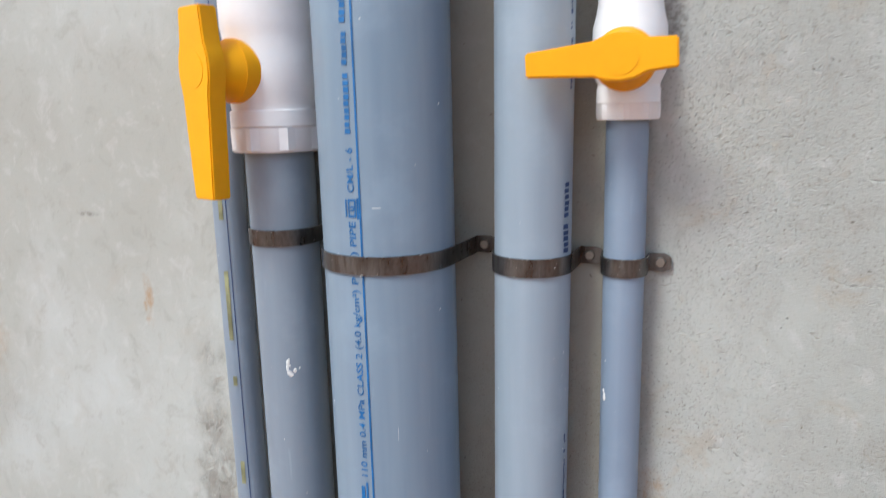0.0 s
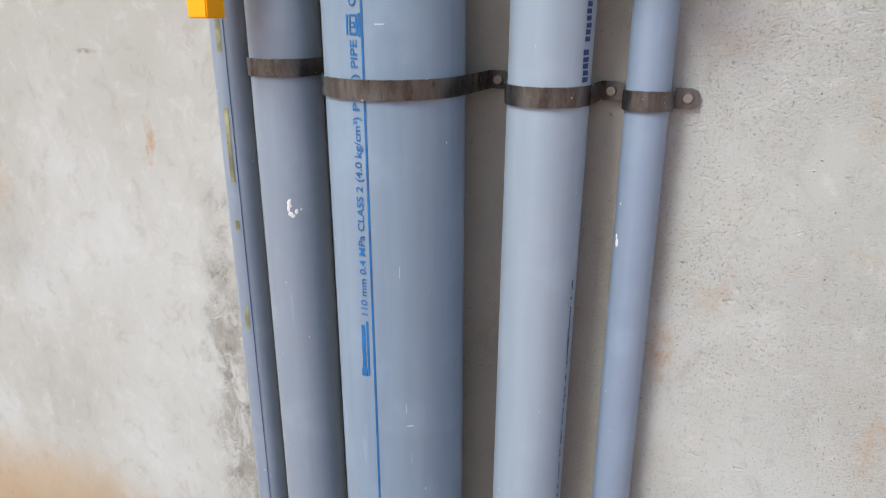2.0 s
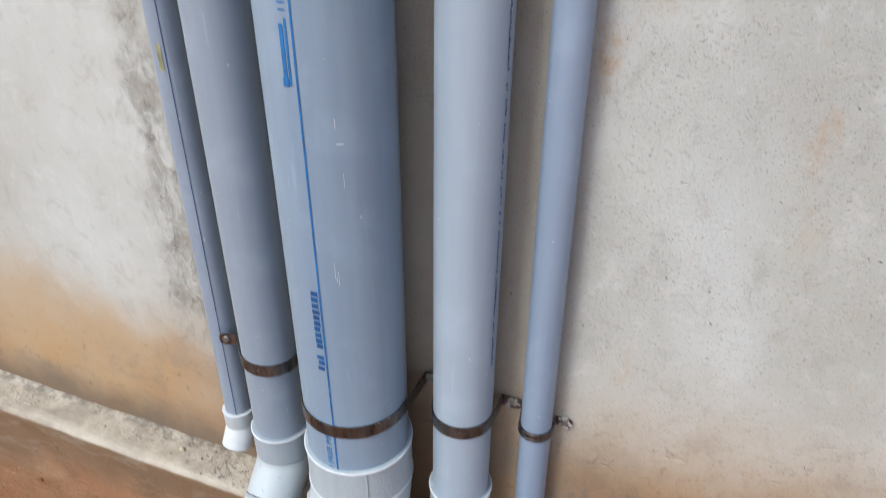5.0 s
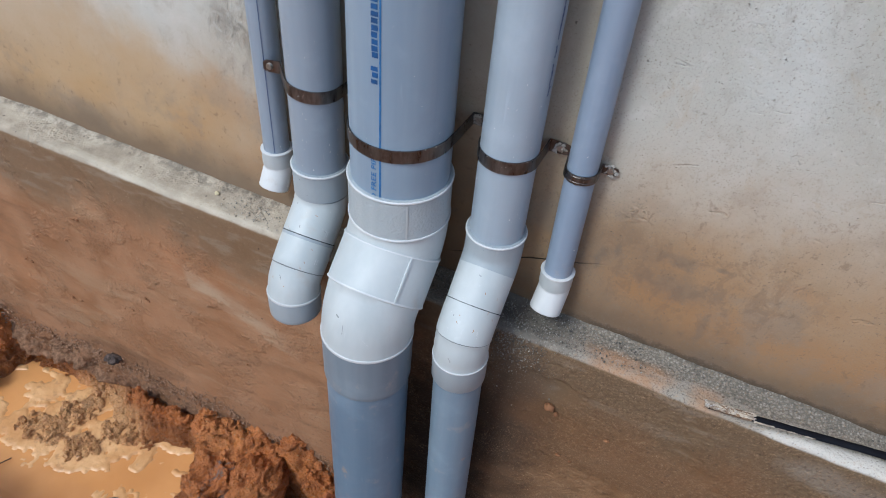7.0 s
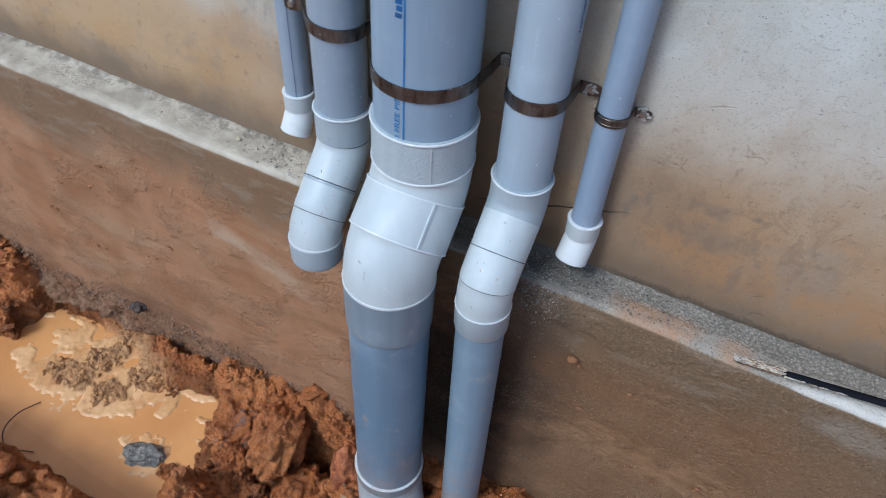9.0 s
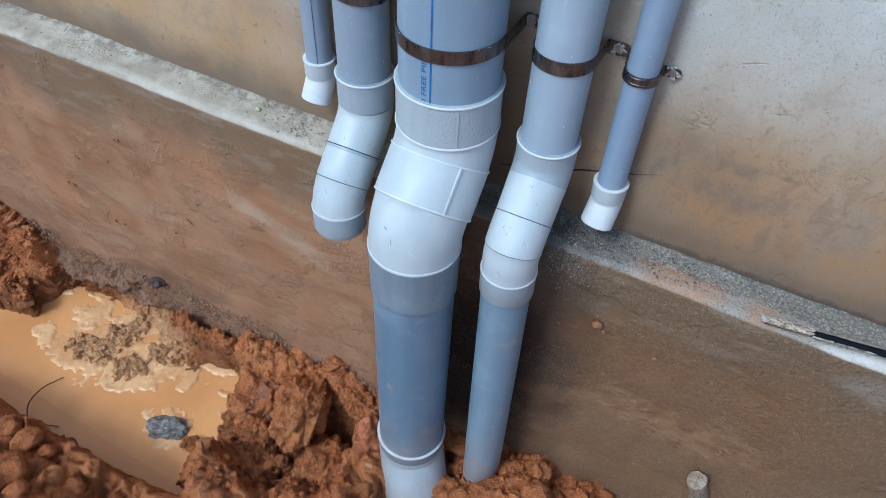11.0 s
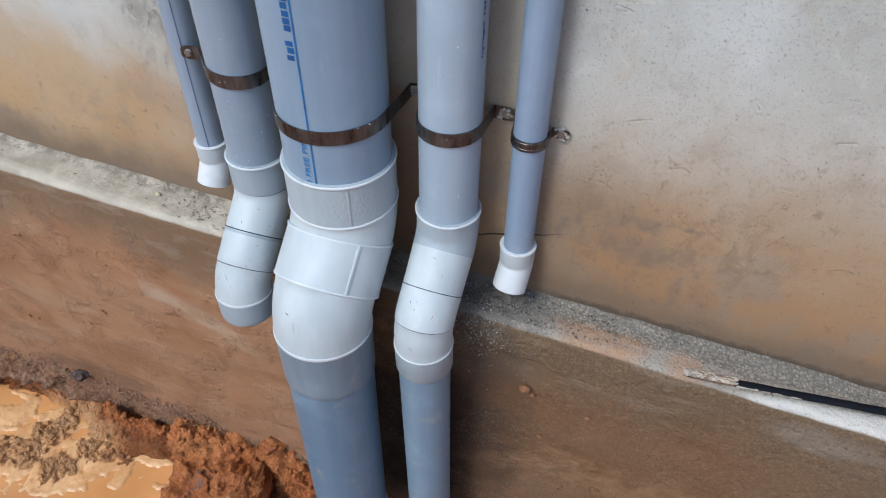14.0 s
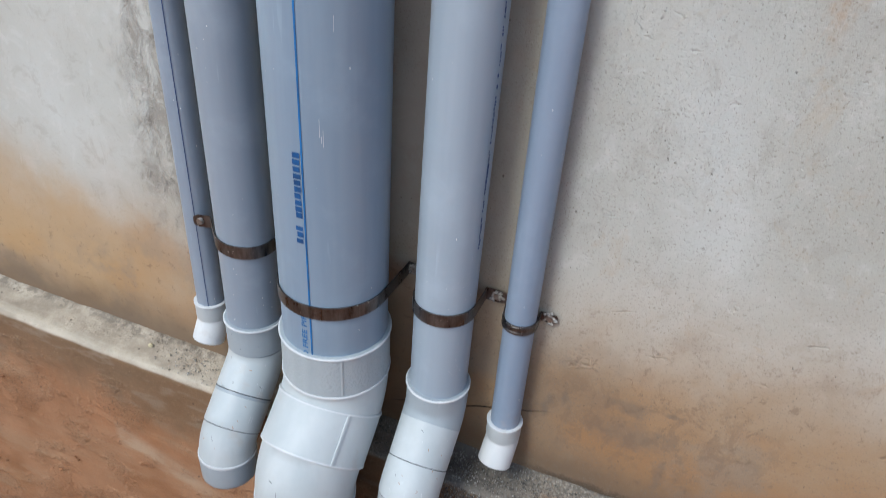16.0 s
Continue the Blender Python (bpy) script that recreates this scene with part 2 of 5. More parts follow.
    pits = k.math("MAXIMUM", k.grains(110, 0.009, 0.15, warped.outputs[0]), k.grains(260, 0.030, 0.24, warped.outputs[0]))
    pits = k.math("MULTIPLY", pits, k.ramp(x, -0.25, 0.15, 0.3, 1))
    c = k.mix(k.math("MULTIPLY", pits, 0.7), c, (0.10, 0.085, 0.07))
    c = k.mix(k.math("MULTIPLY", drag, 0.40), c, (0.22, 0.195, 0.16))
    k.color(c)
    k.bump(k.math("MULTIPLY", sand, k.math("MULTIPLY", k.math("ADD", k.math("MULTIPLY", open_, 0.9), 0.12), k.ramp(z, 0.55, 0.85, 0.7, 1.4))), 0.5, 0.0022)
    k.bump(k.math("MULTIPLY", drag, -1), 0.5, 0.002)
    k.bump(mid, 0.35, 0.004)
    k.bump(k.math("MULTIPLY", pits, -1), 0.6, 0.003)
    # nicks and chips left by the float, and one knocked-off scab
    nick = k.math("MULTIPLY", k.ramp(k.noise(48, 3, 0.55, k.scaled(0.8, 1, 1.9, (2, 0, 9)), 0.8), 0.64, 0.74), k.ramp(x, 0.1, 0.22))
    chip = k.math("MULTIPLY", k.patch(0.233, 0.524, 0.022, 0.016, 0.6, 60), k.ramp(k.noise(120, 4, 0.6), 0.42, 0.58))
    k.bump(k.math("SUBTRACT", k.math("MULTIPLY", chip, 0.6), k.math("MULTIPLY", nick, 0.3)), 0.5, 0.004)
    k.bump(k.math("MULTIPLY", k.math("MULTIPLY", scar, scrub), -1), 0.5, 0.006)
    return k.m


def plinth_material():
    k = Nodes("plinth_concrete", 0.8, spec=0.3)
    x, y, z = k.axis(0), k.axis(1), k.axis(2)
    mid, fine = k.noise(12, 6, 0.62), k.noise(300, 4, 0.65)
    turned = k.n("ShaderNodeMapping")
    k.put(turned.inputs["Vector"], k.co)
    turned.inputs["Rotation"].default_value, turned.inputs["Scale"].default_value = (0, radians(-24), 0), (0.46, 1, 1.7)
    wipe = k.noise(8, 6, 0.6, turned.outputs[0], 0.5)
    scrape = k.noise(30, 5, 0.6, turned.outputs[0], 0.3)
    top_z = k.math("ADD", z, k.math("MULTIPLY", x, 0.045))
    c = k.mix(k.ramp(mid, 0.3, 0.7), (0.262, 0.124, 0.060), (0.350, 0.186, 0.100))
    c = k.mix(k.ramp(k.noise(5, 4, 0.6, k.scaled(1, 1, 1, (4, 0, 4))), 0.52, 0.68, 0, 0.4), c, (0.37, 0.165, 0.075))
    c = k.mix(k.ramp(wipe, 0.52, 0.70, 0, 0.6), c, (0.36, 0.228, 0.135))
    c = k.mix(k.ramp(wipe, 0.44, 0.28, 0, 0.5), c, (0.125, 0.068, 0.038))
    c = k.mix(k.ramp(scrape, 0.56, 0.70, 0, 0.4), c, (0.34, 0.215, 0.13))
    c = k.mix(k.ramp(scrape, 0.44, 0.30, 0, 0.18), c, (0.115, 0.065, 0.038))
    right = k.ramp(k.math("ADD", x, k.math("MULTIPLY", k.math("SUBTRACT", k.noise(4, 4), 0.5), 0.7)), -0.02, 0.30)
    c = k.mix(k.math("MULTIPLY", right, 0.78), c, (0.136, 0.076, 0.036))
    c = k.mix(k.math("MULTIPLY", k.ramp(x, 0.42, 0.70), 0.55), c, (0.150, 0.115, 0.075))
    band = k.math("MULTIPLY", k.patch(0.33, 0.065, 0.20, 0.055, 0.7, 13), k.ramp(k.noise(40, 5, 0.65), 0.36, 0.62))
    c = k.mix(k.math("MULTIPLY", band, 0.6), c, (0.275, 0.158, 0.082))
    # greyer and darker towards the ledge
    top_band = k.math("ADD", top_z, k.math("MULTIPLY", k.math("SUBTRACT", k.noise(6, 5, 0.6, k.scaled(1.4, 1, 0.6)), 0.5), 0.22))
    c = k.mix(k.ramp(top_band, 0.20, 0.30, 0, 0.72), c, (0.140, 0.100, 0.060))
    c = k.mix(k.math("MULTIPLY", k.ramp(top_band, 0.24, 0.30), k.ramp(scrape, 0.52, 0.64, 0, 0.5)), c, (0.25, 0.195, 0.143))
    # the pale trowelled scrape, cut off short at one end
    run = k.math("ADD", z, k.math("ADD", k.math("MULTIPLY", x, 0.40), k.math("MULTIPLY", k.math("SUBTRACT", scrape, 0.5), 0.05)))
    streak = k.math("MULTIPLY", k.ramp(k.math("ABSOLUTE", k.math("SUBTRACT", run, 0.053)), 0.034, 0.006), k.math("MULTIPLY", k.ramp(x, -0.385, -0.374), k.ramp(x, -0.16, -0.27)))
    c = k.mix(k.math("MULTIPLY", streak, k.ramp(scrape, 0.38, 0.60, 0.35, 0.8)), c, (0.40, 0.29, 0.195))
    pale = k.math("MULTIPLY", k.patch(0.53, 0.284, 0.085, 0.024, 0.5, 18), k.ramp(k.math("ADD", x, k.math("MULTIPLY", mid, 0.03)), 0.476, 0.486))
    c = k.mix(k.math("MULTIPLY", pale, 0.6), c, (0.25, 0.212, 0.17))
    # damp soiled concrete, with the shade between the lower pipes painted in
    damp_shade = k.math("MULTIPLY", k.patch(0.065, 0.06, 0.17, 0.28, 0.5, 9), 0.93)
    c = k.mix(damp_shade, c, (0.030, 0.018, 0.011))
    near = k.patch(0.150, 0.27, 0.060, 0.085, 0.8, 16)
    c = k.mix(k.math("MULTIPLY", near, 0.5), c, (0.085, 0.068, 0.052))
    c = k.mix(k.math("MULTIPLY", k.math("MULTIPLY", near, 0.6), k.grains(400, 0.22, 0.42)), c, (0.30, 0.27, 0.23))
    coarse = k.ramp(k.math("ADD", k.noise(11, 5, 0.65, k.scaled(1, 1, 1, (1, 0, 8))), k.ramp(x, 0.05, 0.3, 0, 0.12)), 0.45, 0.62)
    rub = k.ramp(k.noise(360, 4, 0.75), 0.52, 0.68)
    c = k.mix(k.math("MULTIPLY", k.math("MULTIPLY", rub, coarse), 0.6), c, (0.34, 0.22, 0.13))
    c = k.mix(k.math("MULTIPLY", k.ramp(k.noise(170, 4, 0.7, k.scaled(1, 1, 1, (3, 3, 3))), 0.42, 0.33), k.ramp(coarse, 0, 1, 0.12, 0.65)), c, (0.085, 0.052, 0.032))
    c = k.mix(k.math("MULTIPLY", k.grains(260, 0.06, 0.30), k.ramp(mid, 0.42, 0.6)), c, (0.34, 0.24, 0.155))
    # the slim pipe's shadow painted to its right, then the gap's deep shade
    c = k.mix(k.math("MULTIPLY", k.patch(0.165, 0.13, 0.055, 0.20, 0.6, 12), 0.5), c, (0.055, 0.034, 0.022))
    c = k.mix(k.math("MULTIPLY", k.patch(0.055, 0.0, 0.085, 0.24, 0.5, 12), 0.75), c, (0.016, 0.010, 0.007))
    # the bare top of the ledge
    open_ = k.noise(7, 4, 0.6)
    top = k.mix(k.ramp(k.noise(26, 5, 0.65), 0.35, 0.68), (0.305, 0.260, 0.20), (0.455, 0.398, 0.315))
    top = k.mix(k.ramp(x, 0.02, 0.30, 0, 0.7), top, (0.205, 0.182, 0.152))
    top = k.mix(k.math("MULTIPLY", k.patch(0.280, 0.340, 0.060, 0.08, 0.6, 20), k.ramp(y, -0.016, -0.032, 0, 0.5)), top, (0.36, 0.195, 0.10))
    top = k.mix(k.math("MULTIPLY", k.patch(0.375, 0.335, 0.022, 0.08, 0.6, 30), k.ramp(y, -0.026, -0.040, 0, 0.7)), top, (0.34, 0.185, 0.095))
    smear = k.ramp(k.noise(22, 5, 0.6, k.scaled(0.16, 2.2, 1, (2, 6, 0)), 0.4), 0.50, 0.66)
    top = k.mix(k.math("MULTIPLY", smear, k.ramp(x, 0.10, -0.10, 0, 0.45)), top, (0.54, 0.49, 0.40))
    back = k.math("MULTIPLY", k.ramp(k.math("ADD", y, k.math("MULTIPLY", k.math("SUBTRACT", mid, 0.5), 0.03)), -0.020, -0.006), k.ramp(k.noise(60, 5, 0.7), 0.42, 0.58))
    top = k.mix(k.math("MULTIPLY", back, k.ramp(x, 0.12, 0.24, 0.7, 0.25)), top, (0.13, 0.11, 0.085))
    front = k.math("MULTIPLY", k.ramp(k.math("ADD", y, k.math("MULTIPLY", k.math("SUBTRACT", k.noise(18, 4, 0.6), 0.5), 0.03)), -0.027, -0.034), k.ramp(x, 0.13, 0.19))
    top = k.mix(k.math("MULTIPLY", front, 0.6), top, (0.36, 0.32, 0.27))
    lime = k.math("MULTIPLY", k.ramp(k.math("ADD", x, k.math("MULTIPLY", mid, 0.04)), 0.43, 0.47), k.ramp(k.math("ADD", y, k.math("MULTIPLY", k.math("SUBTRACT", x, 0.45), -0.16)), -0.046, -0.056, 0, 0.9))
    top = k.mix(lime, top, (0.60, 0.57, 0.52))
    # wet gravel, darkened further by painting in the shadow between the pipes
    wet = k.math("MULTIPLY", k.patch(0.115, 0.345, 0.125, 0.1, 0.5, 18), 0.85)
    top = k.mix(wet, top, (0.115, 0.105, 0.092))
    grit = k.ramp(k.math("ADD", k.ramp(x, -0.2, 0.12), k.math("MULTIPLY", k.math("SUBTRACT", open_, 0.5), 1.6)), 0.3, 0.7)
    grit = k.math("MULTIPLY", grit, k.ramp(lime, 0.1, 0.5, 1, 0.15))
    top = k.mix(k.math("MULTIPLY", k.math("MULTIPLY", grit, 0.5), k.grains(430, 0.30, 0.5)), top, (0.40, 0.372, 0.33))
    top = k.mix(k.math("MULTIPLY", k.math("MULTIPLY", grit, 0.6), k.ramp(k.noise(380, 3, 0.65), 0.46, 0.38)), top, (0.10, 0.088, 0.074))
    top = k.mix(k.grains(120, 0.06, 0.25, k.scaled(1, 1, 1, (5, 1, 2))), top, (0.12, 0.10, 0.08))
    gravel = k.math("MULTIPLY", k.math("MULTIPLY", k.ramp(x, 0.16, 0.26), k.ramp(front, 0.2, 0.8, 1, 0)), k.ramp(lime, 0.1, 0.5, 1, 0))
    top = k.mix(k.math("MULTIPLY", gravel, k.ramp(k.cells(300), 0.42, 0.62, 0, 0.55)), top, (0.10, 0.092, 0.078))
    top = k.mix(k.math("MULTIPLY", gravel, k.math("MULTIPLY", k.grains(300, 0.34, 0.42), 0.5)), top, (0.42, 0.395, 0.35))
    for px, rx, f in ((0.268, 0.040, 0.6), (0.305, 0.028, 0.45), (0.372, 0.022, 0.45)):
        ochre = k.math("MULTIPLY", k.patch(px, 0.340, rx, 0.08, 0.6, 32), k.ramp(k.noise(120, 4, 0.7), 0.36, 0.56, 0.5, 1))
        top = k.mix(k.math("MULTIPLY", k.math("MULTIPLY", ochre, f), k.ramp(y, -0.020, -0.034)), top, (0.40, 0.212, 0.105))
    edge = k.math("ADD", z, k.math("ADD", k.math("MULTIPLY", x, 0.045), k.math("MULTIPLY", k.math("SUBTRACT", mid, 0.5), 0.006)))
    up = k.ramp(edge, 0.3385, 0.3425)
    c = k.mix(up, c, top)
    c = k.mix(k.math("MULTIPLY", k.ramp(fine, 0.54, 0.70, 0, 0.5), k.ramp(coarse, 0, 1, 0.45, 1)), c, (0.34, 0.225, 0.132))
    c = k.mix(k.math("MULTIPLY", k.ramp(fine, 0.44, 0.32, 0, 0.5), k.ramp(coarse, 0, 1, 0.35, 1)), c, (0.085, 0.050, 0.030))
    c = k.mix(k.math("MULTIPLY", k.grains(70, 0.05, 0.14), 0.8), c, (0.06, 0.04, 0.028))
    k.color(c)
    k.rough(k.ramp(mid, 0.3, 0.7, 0.55, 0.9))
    k.bump(k.math("MULTIPLY", fine, k.ramp(coarse, 0, 1, 0.35, 1)), 0.6, 0.0025)
    k.bump(k.math("MULTIPLY", k.noise(85, 6, 0.72), k.ramp(coarse, 0, 1, 0.25, 1)), 0.55, 0.006)
    k.bump(k.math("MULTIPLY", k.math("MULTIPLY", up, grit), k.cells(330)), -0.8, 0.004)
    k.bump(k.math("MULTIPLY", k.math("MULTIPLY", up, gravel), k.cells(300)), -0.8, 0.003)
    k.bump(mid, 0.4, 0.006)
    k.bump(k.math("ADD", wipe, k.math("MULTIPLY", scrape, 0.3)), 0.25, 0.008)
    return k.m


def mud_material(name="wet_red_soil", clay=False):
    k = Nodes(name, 0.6, spec=0.4)
    big, mid, fine = k.noise(6, 4), k.noise(34, 6, 0.68), k.noise(210, 5, 0.72)
    c = k.mix(k.ramp(big, 0.32, 0.68), (0.45, 0.140, 0.042), (0.68, 0.258, 0.085))
    c = k.mix(k.ramp(mid, 0.48, 0.34, 0, 0.5), c, (0.20, 0.062, 0.020))
    c = k.mix(k.ramp(mid, 0.56, 0.72, 0, 0.6), c, (0.54, 0.265, 0.115))
    c = k.mix(k.ramp(fine, 0.46, 0.36, 0, 0.3), c, (0.14, 0.048, 0.018))
    # silt drying on the mud that stands in the puddle
    dx, dy = k.math("DIVIDE", k.math("ADD", k.axis(0), 0.670), 0.125), k.math("DIVIDE", k.math("ADD", k.axis(1), 0.145), 0.08)
    far = k.math("ADD", k.math("ADD", k.math("MULTIPLY", dx, dx), k.math("MULTIPLY", dy, dy)), mid)
    c = k.mix(k.math("MULTIPLY", k.ramp(far, 2.6, 1.0, 0, 0.9), k.ramp(k.axis(2), -0.18, -0.225)), c, (0.76, 0.43, 0.20))
    # soaked dark just above the water line
    soak = k.math("MULTIPLY", k.ramp(k.math("ADD", k.axis(2), k.math("MULTIPLY", k.math("SUBTRACT", mid, 0.5), 0.05)), -0.190, -0.222), k.ramp(k.math("ADD", far, k.math("MULTIPLY", big, 0.4)), 1.9, 2.5))
    c = k.mix(k.math("MULTIPLY", soak, 0.6), c, (0.165, 0.062, 0.023))
    c = k.mix(k.math("MULTIPLY", k.ramp(k.noise(13, 5, 0.6), 0.60, 0.70), 0.25), c, (0.225, 0.15, 0.10))
    c = k.mix(k.grains(170, 0.12, 0.30), c, (0.50, 0.33, 0.19))
    if clay:
        c = k.mix(k.ramp(k.noise(24, 5, 0.65, k.scaled(1, 0.5, 1), 0.5), 0.48, 0.58, 0, 0.85), c, (0.175, 0.155, 0.15))
    k.color(c)
    wet = k.ramp(k.axis(2), -0.225, -0.250)
    k.rough(k.math("SUBTRACT", k.ramp(k.noise(75, 5, 0.7), 0.42, 0.58, 0.10, 0.72), k.math("MULTIPLY", wet, 0.25)))
    k.bump(k.noise(480, 4, 0.7), 0.8, 0.003)
    k.bump(fine, 0.95, 0.008)
    k.bump(mid, 0.5, 0.011)
    return k.m


def water_material():
    k = Nodes("muddy_water", 0.06, spec=0.5)
    c = k.mix(k.ramp(k.noise(7, 4, 0.5), 0.3, 0.7), (0.56, 0.258, 0.089), (0.69, 0.342, 0.128))
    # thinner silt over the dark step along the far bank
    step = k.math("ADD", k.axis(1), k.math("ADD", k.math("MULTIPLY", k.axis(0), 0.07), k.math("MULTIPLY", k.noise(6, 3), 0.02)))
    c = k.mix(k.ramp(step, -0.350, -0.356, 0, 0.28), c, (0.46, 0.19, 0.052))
    k.color(c)
    k.bump(k.noise(9, 2), 0.05, 0.004)
    return k.m


def scum_material():
    k = Nodes("muddy_froth", 0.34, spec=0.5)
    mid = k.noise(40, 5, 0.65)
    c = k.mix(k.ramp(k.noise(16, 4), 0.35, 0.62), (0.58, 0.305, 0.122), (0.70, 0.415, 0.195))
    k.color(k.mix(k.ramp(k.noise(90, 4), 0.56, 0.66, 0, 0.5), c, (0.40, 0.215, 0.095)))
    k.bump(k.noise(60, 4, 0.6), 0.2, 0.004)
    k.bump(k.noise(260, 3), 0.25, 0.002)
    return k.m


def stone_material(name="grey_stone", a=(0.095, 0.09, 0.08), b=(0.33, 0.31, 0.28)):
    k = Nodes(name, 0.6)
    mid = k.noise(70, 6, 0.7)
    c = k.mix(k.ramp(mid, 0.35, 0.68), a, b)
    c = k.mix(k.ramp(k.noise(260, 4, 0.7), 0.55, 0.66, 0, 0.6), c, tuple(min(0.7, v * 2.0) for v in b))
    k.color(k.mix(k.ramp(k.noise(230, 4, 0.7, k.scaled(1, 1, 1, (4, 4, 4))), 0.44, 0.34, 0, 0.7), c, tuple(v * 0.4 for v in a)))
    k.bump(mid, 0.8, 0.005)
    k.bump(k.noise(240, 4, 0.7), 0.8, 0.003)
    return k.m


def pvc_material(name, lo, hi, rough=0.36, grime=0.35, pebbled=False):
    k = Nodes(name, rough, spec=0.45)
    long = k.noise(26, 4, 0.6, k.scaled(1, 1, 0.06))
    mid, fine = k.noise(16, 5, 0.6), k.noise(240, 3, 0.6)
    c = k.mix(k.ramp(long, 0.3, 0.7), lo, hi)
    # paler tone of dust on the plastic
    tinge = tuple(min(1, x * 1.22 + 0.02) for x in hi)
    c = k.mix(k.ramp(mid, 0.48, 0.75, 0, grime), c, tinge)
    spot = k.math("MULTIPLY", k.ramp(k.cells(60), 0.05, 0.025), k.ramp(k.noise(33, 2), 0.5, 0.62))
    c = k.mix(spot, c, (0.66, 0.66, 0.64))
    scratch = k.math("MULTIPLY", k.ramp(k.noise(110, 2, 0.5, k.scaled(1, 1, 0.10)), 0.66, 0.72), k.ramp(k.noise(12, 3), 0.5, 0.65))
    c = k.mix(k.math("MULTIPLY", scratch, 0.35), c, tinge)
    dirt = k.math("MULTIPLY", k.ramp(k.noise(30, 5, 0.65, k.scaled(1, 1, 0.8, (1, 5, 3))), 0.58, 0.72), k.ramp(k.axis(2), 0.52, 0.42, 0.05, 0.3))
    c = k.mix(dirt, c, (0.42, 0.36, 0.31))
    smear = k.math("MULTIPLY", k.ramp(k.noise(24, 4, 0.6, k.scaled(1, 1, 1, (6, 2, 1))), 0.66, 0.72), k.ramp(k.axis(2), 0.28, 0.16, 0, 0.6))
    c = k.mix(smear, c, (0.38, 0.27, 0.18))
    soil = k.math("ADD", k.axis(2), k.math("MULTIPLY", k.noise(28, 5, 0.65), 0.5))
    c = k.mix(k.ramp(soil, 0.30, 0.02, 0, 0.45), c, (0.36, 0.23, 0.14))
    k.color(c)
    k.rough(k.ramp(mid, 0.3, 0.75, rough - 0.06, rough + 0.16))
    k.bump(fine, 0.08, 0.0006)
    k.bump(long, 0.06, 0.002)
    if pebbled:
        k.bump(k.noise(330, 2, 0.5), 0.5, 0.0022)
    return k.m


def steel_material():
    k = Nodes("weathered_steel", 0.34, metal=0.9)
    mid, fine = k.noise(110, 5, 0.65, k.scaled(1, 1, 0.25)), k.noise(300, 3)
    c = k.mix(k.ramp(mid, 0.35, 0.7), (0.092, 0.086, 0.083), (0.185, 0.178, 0.172))
    c = k.mix(k.ramp(k.noise(40, 5, 0.7), 0.56, 0.70, 0, 0.5), c, (0.070, 0.042, 0.032))
    c = k.mix(k.ramp(k.noise(420, 3, 0.6), 0.70, 0.76), c, (0.6, 0.59, 0.56))
    k.color(c)
    k.rough(k.ramp(mid, 0.3, 0.75, 0.24, 0.55))
    k.bump(fine, 0.2, 0.001)
    return k.m


def plain(name, c, rough=0.5, metal=0.0, vary=0.12):
    k = Nodes(name, rough, metal)
    mid = k.noise(45, 5, 0.6)
    dark = tuple(x * (1 - vary) for x in c)
    k.color(k.mix(k.ramp(mid, 0.3, 0.7), dark, c))
    k.bump(k.noise(220, 3), 0.08, 0.0006)
    return k.m


PLASTER, PLINTH, MUD, WATER, SCUM = plaster_material(), plinth_material(), mud_material(), water_material(), scum_material()
STONE = stone_material()
PIPE_WIDE = pvc_material("blue_grey_pvc", (0.190, 0.260, 0.340), (0.238, 0.313, 0.390))
PIPE_PALE = pvc_material("pale_blue_grey_pvc", (0.276, 0.340, 0.405), (0.327, 0.393, 0.458))
PIPE_LILAC = pvc_material("lilac_grey_pvc", (0.202, 0.265, 0.352), (0.246, 0.309, 0.397))
PIPE_THIN = pvc_material("thin_grey_pvc", (0.205, 0.255, 0.318), (0.262, 0.315, 0.376))
PIPE_GREY = pvc_material("grey_pvc", (0.226, 0.276, 0.334), (0.272, 0.322, 0.378))
PIPE_LOW = pvc_material("soiled_blue_grey_pvc", (0.150, 0.214, 0.278), (0.192, 0.258, 0.32), 0.42, 0.6)
SOCKET_GREY = pvc_material("dull_grey_pvc", (0.150, 0.192, 0.232), (0.196, 0.240, 0.280), 0.45, 0.5)
FOOT_PVC = pvc_material("pale_foot_pvc", (0.31, 0.40, 0.46), (0.37, 0.455, 0.51), 0.42, 0.3)
PIPE_DARK = pvc_material("dark_blue_grey_pvc", (0.105, 0.168, 0.238), (0.152, 0.214, 0.278), 0.42, 0.65)
FITTING = pvc_material("pale_grey_pvc", (0.405, 0.448, 0.462), (0.470, 0.508, 0.518), 0.46, 0.30)
GREY_FITTING = pvc_material("mid_grey_pvc", (0.285, 0.33, 0.362), (0.335, 0.38, 0.41), 0.42, 0.25)
PEBBLED = pvc_material("pebbled_grey_pvc", (0.325, 0.375, 0.40), (0.39, 0.437, 0.458), 0.5, 0.25, True)
# light caught on socket edges painted as paler plastic; serves pale scratches too
RIM = pvc_material("edge_lit_scuffed_pvc", (0.50, 0.53, 0.55), (0.60, 0.62, 0.63), 0.5, 0.25)
# sky light on the tilted open ends, put into a whiter base colour
SPOUT = pvc_material("skylit_white_pvc", (0.50, 0.53, 0.545), (0.60, 0.62, 0.625), 0.55, 0.25)
WHITE = plain("white_upvc", (0.86, 0.85, 0.86), 0.4, vary=0.05)
YELLOW = plain("yellow_plastic", (0.95, 0.42, 0.002), 0.5, vary=0.06)
YELLOW.node_tree.nodes["Principled BSDF"].inputs["Specular IOR Level"].default_value = 0.25
STEEL = steel_material()
